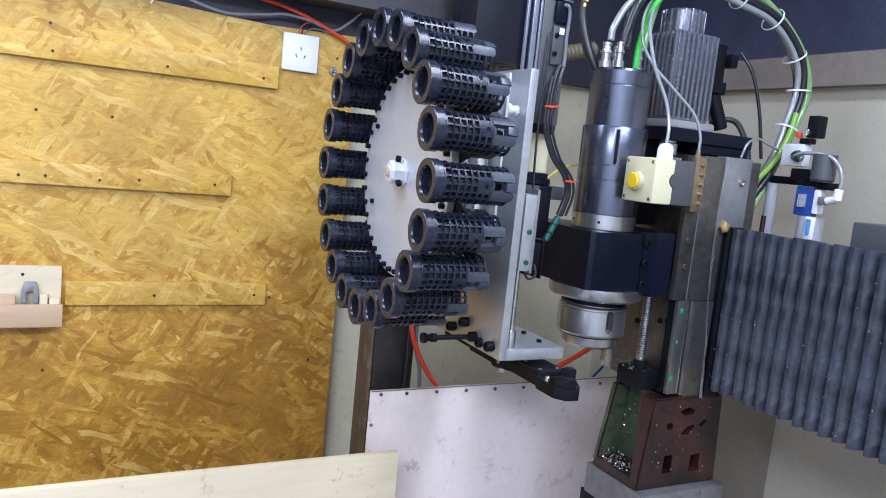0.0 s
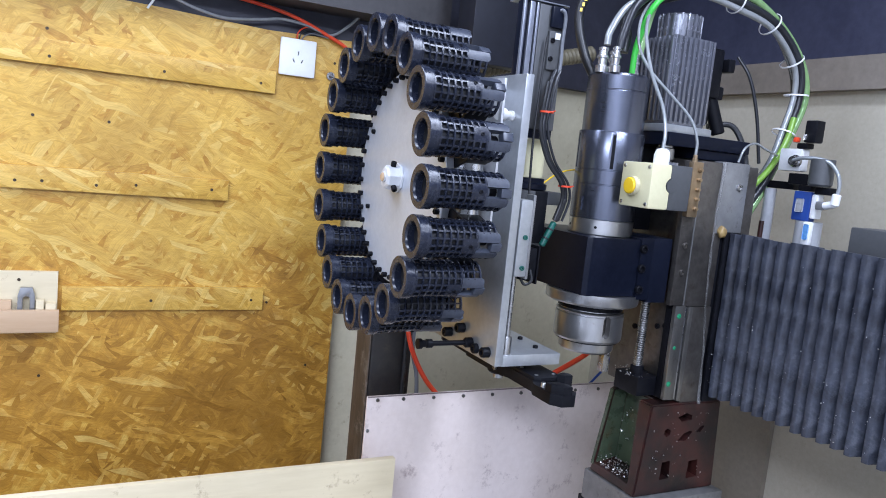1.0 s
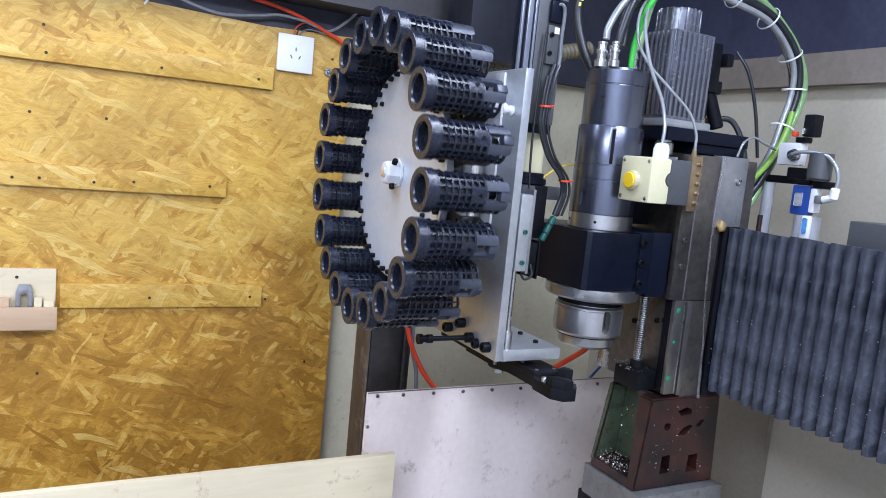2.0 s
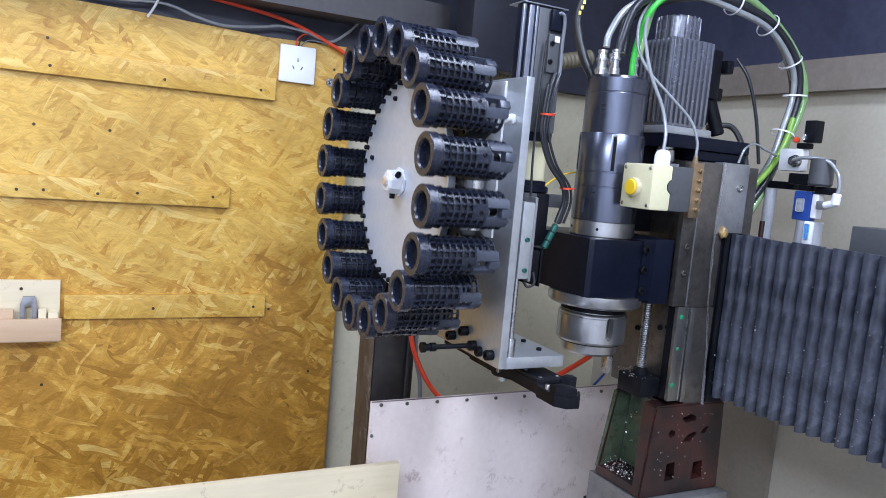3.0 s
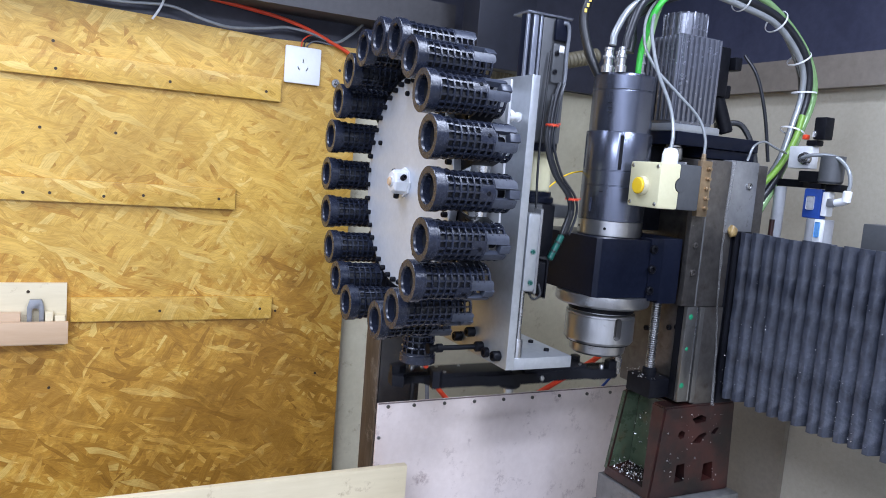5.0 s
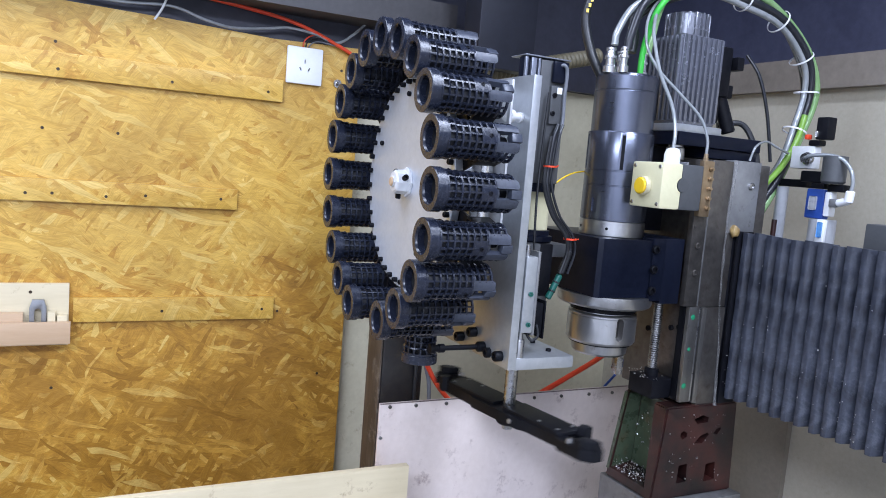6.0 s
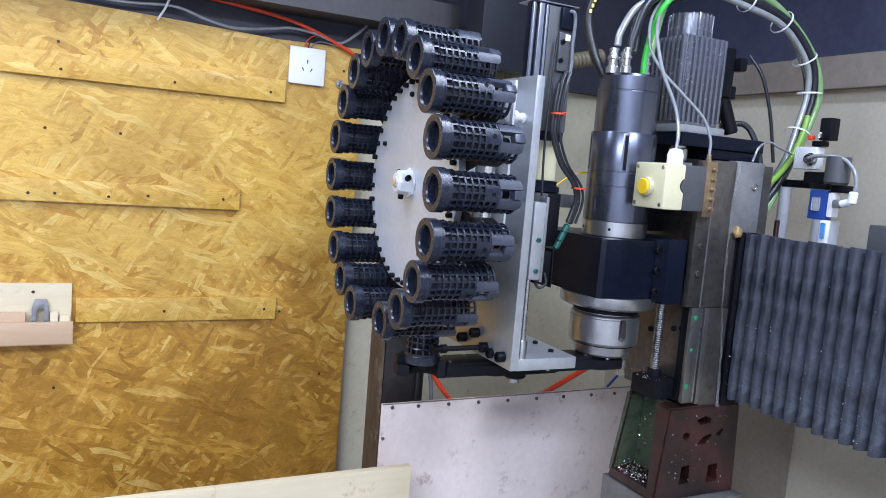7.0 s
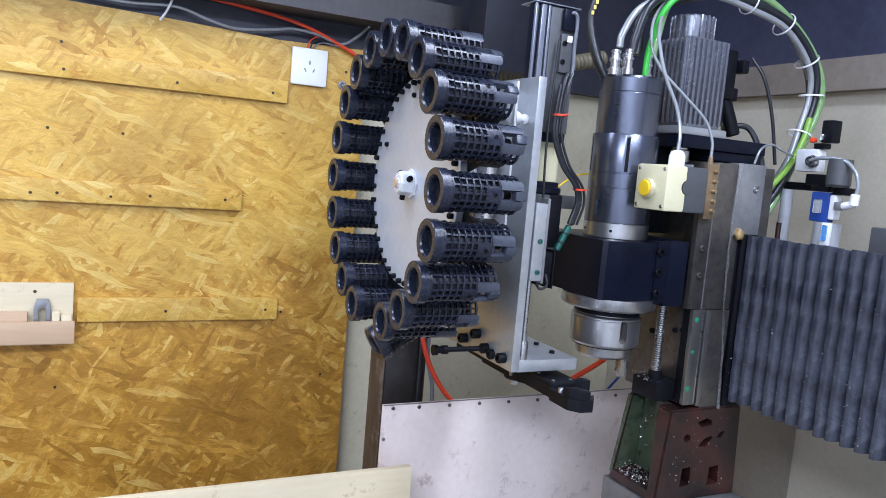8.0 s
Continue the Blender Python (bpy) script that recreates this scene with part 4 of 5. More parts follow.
    turned(bm, [(0.0560, -0.2075), (0.0592, -0.2070), (0.0592, -0.1975), (0.0560, -0.1970), (0.0560, -0.2075)], None, 64)
    part("groove_shade", bm, BLACKOX, sp, "black ring for the shade in the groove above the nose")
    bm = B()
    turned(bm, [(0.0500, -0.2668), (0.0575, -0.2668), (0.0575, -0.2650), (0.0500, -0.2650), (0.0500, -0.2668)], None, 64)
    part("lower_groove_shade", bm, BLACKOX, sp)
    # dark inserts give the nose slots their shade as colour
    for deg in (-7, -160):
        bm = B()
        box(bm, 0.0365, 0.0470, -0.0066, 0.0066, -0.2515, -0.2145, 0.001)
        part("nose_slot_shade", bm, BROWNSTEEL, sp, "dark insert for the shade in the nose slot", at=pose(0, 0, 0, 0, 0, deg))
    bm = B()
    box(bm, 0.014, 0.030, 0.022, 0.036, -0.325, -0.270, 0.001)
    part("drive_key", bm, STEEL, sp)
    # push fittings on the motor's end
    for x, y, big in ((0.006, -0.046, 1), (-0.008, -0.010, 1), (0.0, 0.032, 0), (0.030, -0.036, 0)):
        bm = B()
        k = 0.86 if big else 0.7
        turned(bm, [(0, 0.2142), (0.0135 * k, 0.2142), (0.0135 * k, 0.225), (0.0115 * k, 0.2265), (0.0095 * k, 0.227), (0.0095 * k, 0.238), (0.0125 * k, 0.239), (0.0125 * k, 0.243), (0.0095 * k, 0.244), (0.0085 * k, 0.252), (0.0105 * k, 0.253), (0.0105 * k, 0.257), (0.0045, 0.2575), (0, 0.256)], pose(x, y, 0), 12)
        part("push_fitting", bm, WHITESTEEL, sp, "bright plated push fitting")


def build_head():
    hb = thing("head_block", "black lacquered spindle clamp block", "spindle block")
    bm = B()
    outline(bm, [(-0.140, 0.412), (-0.126, 0.395), (0.066, 0.395), (0.072, 0.402), (0.072, 0.508), (-0.140, 0.508)], -0.1725, -0.0700, 0.0015)
    part("body", bm, BLACKPAINT, hb)
    bm = B()
    box(bm, -0.09, 0.076, 0.5084, 0.5365, -0.178, -0.066, 0.0015)
    part("flange", bm, BLACKPAINT, hb)
    for z in (-0.0855, -0.121, -0.159):
        bm = B()
        hexbolt(bm, (0.0762, 0.5120, z), (1, 0, 0), 0.0076, 0.006)
        part("clamp_bolt", bm, BLACKOX, hb)
    bm = B()
    box(bm, -0.085, 0.0735, 0.5369, 0.5815, -0.184, -0.0660, 0.0015)
    part("back_block", bm, BLACKPAINT, hb)
    bm = B()
    box(bm, -0.09, -0.012, 0.550, 0.600, -0.0595, 0.10, 0.002)
    part("riser", bm, BLACKOX, hb)

    mt = thing("servo_motor", "finned dark grey servo motor on the axis top", "motor", pose(-0.01, 0.607, H))
    bm = B()
    box(bm, -0.047, 0.047, -0.047, 0.047, 0.140, 0.300, 0.004)
    part("housing", bm, MOTORGREY, mt)
    for k in range(8):
        u = -0.042 + 0.0120 * k
        for side in range(4):
            if side in (1, 2):
                continue
            bm = B()
            box(bm, u - 0.0026, u + 0.0026, -0.0530, -0.0472, 0.146, 0.297, 0.0006)
            part("fin", bm, MOTORGREY, mt, at=pose(0, 0, 0, 0, 0, 90 if side == 3 else 0))
    bm = B()
    turned(bm, [(0, 0.3003), (0.036, 0.3003), (0.036, 0.340), (0.033, 0.343), (0, 0.343)], None, 32)
    part("fan_cap", bm, MOTORGREY, mt)
    for k in range(18):
        bm = B()
        box(bm, 0.0365, 0.0405, -0.0022, 0.0022, 0.3004, 0.342, 0.0005)
        part("fan_fin", bm, MOTORGREY, mt, at=pose(0, 0, 0, 0, 0, 20 * k))
    bm = B()
    box(bm, -0.058, 0.058, -0.058, 0.058, 0.1255, 0.1398, 0.003)
    part("flange", bm, ALU, mt)
    bm = B()
    box(bm, -0.02, 0.040, 0.0475, 0.084, 0.200, 0.292, 0.006)
    part("connector_box", bm, BLACKOX, mt)
    bm = B()
    box(bm, -0.02, 0.034, 0.0475, 0.070, 0.150, 0.196, 0.005)
    part("connector_box", bm, BLACKOX, mt)
    bm = B()
    rod(bm, (0.020, 0.078, 0.205), (0.034, 0.100, 0.135), 0.013, 18, 0.003)
    part("plug", bm, BLACKOX, mt)
    for dx in (0.0, 0.02):
        bm = B()
        box(bm, 0.005 + dx, 0.030 + dx, 0.0785 + dx * 0.4, 0.104, 0.200 + dx * 2.5, 0.225 + dx * 2.5, 0.004)
        part("plug", bm, BLACKOX, mt)

    br = thing("motor_bracket", "black steel bracket under the servo motor", "bracket")
    bm = B()
    box(bm, -0.085, 0.060, 0.552, 0.757, 0.1015, 0.1252, 0.002)
    part("top_plate", bm, BLACKPAINT, br)
    bm = B()
    box(bm, -0.085, 0.054, 0.630, 0.755, 0.0835, 0.1012, 0.002)
    part("block", bm, BLACKPAINT, br)
    bm = B()
    turned(bm, [(0, 0.060), (0.014, 0.060), (0.014, 0.074), (0.017, 0.076), (0.017, 0.096), (0.014, 0.098), (0.014, 0.1012), (0, 0.1012)], pose(0.03, 0.575, 0), 20)
    part("coupling", bm, STEEL, br)

    zc = thing("axis_column", "oiled steel slideway of the vertical axis", "slideway")
    bm = B()
    box(bm, -0.09, 0.060, 0.612, 0.79, -0.372, 0.0796, 0.002)
    part("saddle", bm, BROWNSTEEL, zc)
    bm = B()
    box(bm, 0.0760, 0.088, 0.5820, 0.6130, -0.186, 0.078, 0.0015)
    part("upper_way", bm, BROWNSTEEL, zc, "dark oiled upper slideway")
    bm = B()
    box(bm, 0.0605, 0.0758, 0.6000, 0.6128, -0.366, 0.078, 0.001)
    part("way_backing", bm, BLACKOX, zc)
    # lighter steel strip paints the highlight along the upper way's edge
    bm = B()
    box(bm, 0.0605, 0.0886, 0.6132, 0.6165, -0.186, 0.078, 0.0012)
    part("way_lip", bm, STEELDULL, zc, "lighter strip for the highlight on the slideway edge")
    bm = B()
    box(bm, 0.0605, 0.084, 0.6168, 0.668, -0.188, 0.080, 0.0015)
    part("gib", bm, BROWNSTEEL, zc)
    bm = B()
    box(bm, 0.0605, 0.082, 0.6682, 0.6902, -0.188, -0.0505, 0.0015)
    part("gib_strip", bm, BROWNSTEEL, zc)
    bm = B()
    box(bm, 0.0790, 0.088, 0.5980, 0.6220, -0.366, -0.1870, 0.001)
    part("lower_way", bm, WAYSTEEL, zc, "bright worn steel slideway")
    bm = B()
    box(bm, 0.0605, 0.0875, 0.6222, 0.6262, -0.366, -0.1890, 0.0012)
    part("lower_way_lip", bm, STEEL, zc, "bright ground edge")
    bm = B()
    box(bm, 0.0605, 0.080, 0.6264, 0.6310, -0.366, -0.1890, 0.0006)
    part("oil_groove", bm, BLACKOX, zc)
    bm = B()
    box(bm, 0.0605, 0.087, 0.6312, 0.6420, -0.370, -0.1890, 0.0012)
    part("lower_way_edge", bm, WAYSTEEL, zc)
    bm = B()
    box(bm, 0.0605, 0.085, 0.6422, 0.690, -0.381, -0.1890, 0.0015)
    part("lower_gib", bm, BROWNSTEEL, zc)
    bm = B()
    box(bm, 0.0605, 0.083, 0.6690, 0.7400, -0.050, 0.083, 0.002)
    part("cover_plate", bm, ALUDARK, zc, "scuffed grey cover plate")
    bm = B()
    box(bm, 0.0605, 0.080, 0.6905, 0.7400, -0.376, -0.0505, 0.002)
    part("lower_cover", bm, BLACKOX, zc)
    bm = B()
    n, prev = 30, None
    for k in range(n + 1):
        s = k / n
        z = 0.082 - 0.460 * s
        mid = 0.6700 - 0.006 * math.sin(math.pi * min(1, s * 1.6)) + (0.020 * max(0, s - 0.55) / 0.45)
        wide = 0.0085 * max(0.09, 1 - s * 2.2) + 0.009 * max(0, s - 0.86) / 0.14
        wob = 0.0008 * math.sin(k * 0.6) + 0.0004 * math.sin(k * 2.3)
        row = [bm.verts.new((0.0880 + 0.001 * math.sin(k * 0.9), mid - wide / 2 + wob * 0.4, z)), bm.verts.new((0.0915 + 0.0012 * math.sin(k * 1.7), mid + wob, z)), bm.verts.new((0.0885, mid + wide / 2 + wob, z))]
        if prev:
            for i in range(2):
                bm.faces.new((prev[i], prev[i + 1], row[i + 1], row[i]))
        prev = row
    ext = bmesh.ops.extrude_face_region(bm, geom=list(bm.faces))
    bmesh.ops.translate(bm, verts=[v for v in ext["geom"] if isinstance(v, bmesh.types.BMVert)], vec=(-0.0012, 0, 0))
    part("wiper_strip", bm, CLEARSTRIP, zc, "cloudy plastic wiper strip")
    for y, z, rad in ((0.598, -0.0755, 0.0062), (0.599, -0.1245, 0.0062), (0.588, -0.041, 0.0028)):
        bm = B()
        hexbolt(bm, (0.0882, y, z), (1, 0, 0), rad, rad * 0.55)
        part("way_bolt", bm, BROWNSTEEL, zc)
    bm = B()
    hexbolt(bm, (0.0832, 0.7185, 0.038), (1, 0, 0), 0.0070, 0.003)
    part("cover_bolt", bm, STEEL, zc)
    for y, z, rad in ((0.6080, -0.2060, 0.0050), (0.6070, -0.2660, 0.0036), (0.6050, -0.335, 0.0052)):
        bm = B()
        turned(bm, [(0, 0.0008), (rad * 0.7, 0.0007), (rad, 0.0001), (rad, -0.0005), (0, -0.0005)], Matrix.Translation((0.0883, y, z)) @ pose(0, 0, 0, 0, 90, 0), 14)
        part("paint_dot", bm, GREENPAINT, zc, "green paint mark")
    for x, z in ((0.034, -0.238), (0.054, -0.233), (-0.027, -0.253)):
        bm = B()
        hexbolt(bm, (x, 0.612, z), (0, -1, 0), 0.0055, 0.004)
        part("saddle_bolt", bm, BLACKOX, zc)
    # screw of the vertical axis
    bs = thing("ball_screw", "bright threaded ball screw in its bearing block", "ball screw", pose(0.03, 0.578, H))
    bm = B()
    prof = [(0, -0.345)]
    for k in range(38):
        z = -0.345 + 0.0042 * k
        prof += [(0.0070, z), (0.0088, z + 0.0012), (0.0088, z + 0.0026), (0.0070, z + 0.0040)]
    turned(bm, prof + [(0, -0.184)], None, 18)
    part("thread", bm, STEEL, bs)
    bm = B()
    box(bm, -0.035, 0.030, -0.022, 0.0335, -0.366, -0.330, 0.003)
    part("bearing_block", bm, BLACKOX, bs)
    bm = B()
    turned(bm, [(0, -0.330), (0.013, -0.330), (0.013, -0.316), (0.010, -0.314), (0, -0.314)], None, 20)
    part("lock_nut", bm, BLACKOX, bs)


def build_button_box():
    bx = thing("push_button_box", "cream plastic push button box on the axis column", "button box", pose(0.0, 0.0, H))
    bm = B()
    box(bm, 0.077, 0.151, 0.441, 0.484, -0.0105, 0.0645, 0.004)
    me = finish(bm, "lid", CREAM)
    cut = B()
    rod(cut, (0.143, 0.4855, 0.030), (0.165, 0.4855, 0.030), 0.0120, 24)
    part_of("lid", carve(me, cut), bx)
    bm = B()
    box(bm, 0.078, 0.150, 0.4842, 0.530, -0.0105, 0.0645, 0.003)
    part("base", bm, GREYP, bx, "dark grey plastic base")
    bm = B()
    rod(bm, (0.149, 0.4865, 0.030), (0.1514, 0.4865, 0.030), 0.0110, 24)
    part("knockout", bm, GREYP, bx)
    bm = B()
    turned(bm, [(0, 0), (0.0158, 0), (0.0158, 0.006), (0.0152, 0.009), (0.0140, 0.009), (0.0140, 0.006), (0, 0.006)], Matrix.Translation((0.112, 0.441, 0.0245)) @ pose(0, 0, 0, 90), 28)
    part("bezel", bm, CREAMRING, bx, "pale ring round the button")
    bm = B()
    turned(bm, [(0, 0.0062), (0.0137, 0.0062), (0.0137, 0.0110), (0.0120, 0.0125), (0, 0.0130)], Matrix.Translation((0.112, 0.441, 0.0245)) @ pose(0, 0, 0, 90), 28)
    part("button", bm, YELLOW, bx, "yellow push button")
    for x in (0.084, 0.144):
        for z in (-0.0035, 0.0575):
            bm = B()
            turned(bm, [(0, 0.001), (0.0028, 0.001), (0.0034, 0.0002), (0.0034, -0.0006), (0, -0.0006)], Matrix.Translation((x, 0.4408, z)) @ pose(0, 0, 0, 90), 10)
            part("lid_screw", bm, STEEL, bx)
    bm = B()
    turned(bm, [(0, 0.0647), (0.0135, 0.0647), (0.0135, 0.080), (0.0122, 0.084), (0.0105, 0.088), (0.005, 0.0905), (0, 0.0905)], pose(0.124, 0.482, 0), 12)
    part("cable_gland", bm, WHITEP, bx, "white plastic cable gland")
    bm = B()
    tube(bm, ((0.124, 0.482, 0.089), (0.122, 0.484, 0.12), (0.110, 0.482, 0.16), (0.085, 0.474, 0.21), (0.060, 0.478, 0.255), (0.035, 0.490, 0.30), (0.02, 0.515, 0.345), (0.01, 0.57, 0.378), (0.005, 0.65, 0.400)), 0.0030, 10)
    part("lead", bm, CLEARHOSE, bx, "grey lead")

    bm = B()
    box(bm, 0.062, 0.110, 0.5305, 0.5345, -0.012, 0.070, 0.001)
    part("bracket", bm, ALUDARK, bx, "grey mounting bracket")
    bm = B()
    box(bm, 0.062, 0.086, 0.5346, 0.5780, 0.010, 0.050, 0.001)
    part("bracket_arm", bm, ALUDARK, bx)
    od = thing("oil_distributor", "brass oil distributor block with pipe nipples", "oil distributor", pose(0.0, 0.0, H))
    bm = B()
    box(bm, 0.0885, 0.100, 0.580, 0.604, -0.022, 0.076, 0.001)
    part("block", bm, BRASSDIRTY, od)
    for k in range(5):
        bm = B()
        z = 0.062 - 0.0172 * k
        turned(bm, [(0, 0), (0.0042, 0), (0.0042, 0.003), (0.0030, 0.0035), (0.0030, 0.007), (0, 0.007)], Matrix.Translation((0.100, 0.596, z)) @ pose(0, 0, 0, 0, 90, 0), 8)
        part("nipple", bm, BRASSDIRTY, od)
    bm = B()
    turned(bm, [(0, 0.0762), (0.0048, 0.0762), (0.0048, 0.081), (0.0038, 0.082), (0.0038, 0.088), (0, 0.089)], pose(0.094, 0.587, 0), 8)
    part("nipple", bm, BRASSDIRTY, od)
    bm = B()
    tube(bm, ((0.094, 0.587, 0.087), (0.094, 0.585, 0.115), (0.085, 0.572, 0.150), (0.065, 0.535, 0.190), (0.045, 0.500, 0.228), (0.030, 0.482, 0.270), (0.02, 0.490, 0.32), (0.01, 0.53, 0.362), (0.0, 0.60, 0.392)), 0.0026, 10)
    part("pipe", bm, CLEARHOSE, od, "clear oil pipe")


def build_casting():
    pd = thing("casting", "red and green oily cast iron pedestal with a chip filled pocket", "casting")
    bm = B()
    top, bot = (-0.028, 0.090, 0.572, 0.748, -0.374), (-0.036, 0.094, 0.550, 0.752, -0.549)
    vs = [[bm.verts.new((x, y, q[4])) for x, y in ((q[0], q[2]), (q[1], q[2]), (q[1], q[3]), (q[0], q[3]))] for q in (top, bot)]
    bm.faces.new(vs[0])
    bm.faces.new(vs[1][::-1])
    for i in range(4):
        bm.faces.new((vs[0][i], vs[1][i], vs[1][(i + 1) % 4], vs[0][(i + 1) % 4]))
    bmesh.ops.bevel(bm, geom=list(bm.edges), offset=0.003, segments=2, affect="EDGES")
    me = finish(bm, "body", CASTRED)
    cut = B()
    a = [(-0.018, 0.50, -0.370), (0.056, 0.50, -0.370), (0.074, 0.50, -0.537), (-0.028, 0.50, -0.537)]
    v0 = [cut.verts.new(p) for p in a]
    v1 = [cut.verts.new((x * 0.95 + 0.001, 0.606, z + (0.012 if z < -0.5 else 0.0))) for x, y, z in a]
    cut.faces.new(v0)
    cut.faces.new(v1[::-1])
    for i in range(4):
        cut.faces.new((v0[i], v1[i], v1[(i + 1) % 4], v0[(i + 1) % 4]))
    me = carve(me, cut)
    cut = B()
    holes = ((0.658, -0.402, 0.018, 0.008, 3), (0.617, -0.429, 0.008, 0.008, 1), (0.663, -0.439, 0.018, 0.010, 2), (0.622, -0.503, 0.012, 0.018, 0), (0.692, -0.507, 0.014, 0.018, 0), (0.701, -0.428, 0.010, 0.007, 2))
    ways = (((-1, -1), (1, -0.9), (0.85, 1), (-0.8, 0.9)), ((-1, -0.3), (-0.2, -1), (0.9, -0.6), (1, 0.5), (0, 1), (-0.9, 0.6)), ((-1, -0.8), (0.1, -1), (1, 0.6), (0.8, 1), (-0.2, 0.5)), ((-1, 0.2), (-0.5, -1), (0.9, -0.8), (1, 0.3), (0.2, 1)))

    def hole_shape(bm, grow, x0, x1, y, z, w, h, kind):
        front = [bm.verts.new((x1, y + (w + grow) * a, z + (h + grow) * b)) for a, b in ways[kind]]
        back = [bm.verts.new((x0, v.co.y, v.co.z)) for v in front]
        bm.faces.new(front)
        bm.faces.new(back[::-1])
        for i in range(len(front)):
            k = (i + 1) % len(front)
            bm.faces.new((front[i], back[i], back[k], front[k]))
    for hole in holes:
        hole_shape(cut, 0.0, 0.050, 0.12, *hole)
    part_of("body", carve(me, cut), pd)
    # black plates at the hole bottoms stand in for the shade inside
    for hole in holes:
        bm = B()
        hole_shape(bm, -0.0006, 0.0505, 0.056, *hole)
        part("hole_shade", bm, SHADEBLACK, pd, "black plate for the shade deep in the hole")
    bm = B()
    a = [(-0.0145, 0.6035, -0.378), (0.0525, 0.6035, -0.378), (0.0690, 0.6035, -0.5235), (-0.0245, 0.6035, -0.5235)]
    bm.faces.new([bm.verts.new(p) for p in a])
    ext = bmesh.ops.extrude_face_region(bm, geom=list(bm.faces))
    bmesh.ops.translate(bm, verts=[v for v in ext["geom"] if isinstance(v, bmesh.types.BMVert)], vec=(0, 0.002, 0))
    part("pocket_back", bm, CASTGREEN, pd, "oily green pocket wall")
    # green left rim and inner wall of the pocket
    for name, quad, way in (("pocket_rim", ((-0.0278, 0.5708, -0.378), (-0.0185, 0.5708, -0.378), (-0.0285, 0.5508, -0.535), (-0.0352, 0.5508, -0.535)), (0, 0.0022, 0)),
                            ("pocket_side", ((-0.0182, 0.574, -0.379), (-0.0172, 0.6028, -0.379), (-0.0258, 0.6028, -0.522), (-0.0272, 0.556, -0.533)), (0.0016, 0, 0))):
        bm = B()
        bm.faces.new([bm.verts.new(p) for p in quad])
        ext = bmesh.ops.extrude_face_region(bm, geom=list(bm.faces))
        bmesh.ops.translate(bm, verts=[v for v in ext["geom"] if isinstance(v, bmesh.types.BMVert)], vec=way)
        part(name, bm, CASTGREEN, pd, "oily green paint inside the pocket")
    rng = random.Random(5)
    bm = B()
    chips = [(rng.uniform(-0.024, 0.060), rng.uniform(0.556, 0.600), -0.5295 + rng.random() ** 2 * 0.016) for _ in range(210)]
    chips += [(rng.uniform(-0.02, 0.065), 0.6025 - rng.random() * 0.002, rng.uniform(-0.50, -0.40)) for _ in range(50)]
    chips += [(0.0925 + rng.random() * 0.0018, rng.uniform(0.58, 0.72), rng.uniform(-0.53, -0.39)) for _ in range(45)]
    chips += [(rng.uniform(-0.02, 0.058), rng.uniform(0.548, 0.612), -0.3295) for _ in range(40)]
    for x, y, z in chips:
        r = rng.uniform(0.0006, 0.0020)
        m = Matrix.Translation((x, y, z)) @ Euler((rng.random() * 6, rng.random() * 6, rng.random() * 6)).to_matrix().to_4x4()
        bm.faces.new([bm.verts.new(m @ Vector(p)) for p in ((-r, 0, 0), (0, r * 2.2, r), (r, 0, 0.0003), (0, -r, r))])
    thing("chips", "small bright metal chips scattered over the casting", "metal chips", kind="stuff", bm=bm, material=CHIP, smooth=0)
    bm = B()
    box(bm, -0.046, 0.115, 0.546, 0.76, -0.61, -0.5495, 0.003)
    thing("base_plate", "grey machined plate under the casting", "metal plate", bm=bm, material=STEELDULL)
    bm = B()
    box(bm, -0.060, 0.040, 0.550, 0.75, -H, -0.6105, 0.003)
    thing("machine_stand", "dark steel stand of the machine", "machine stand", bm=bm, material=BLACKOX)


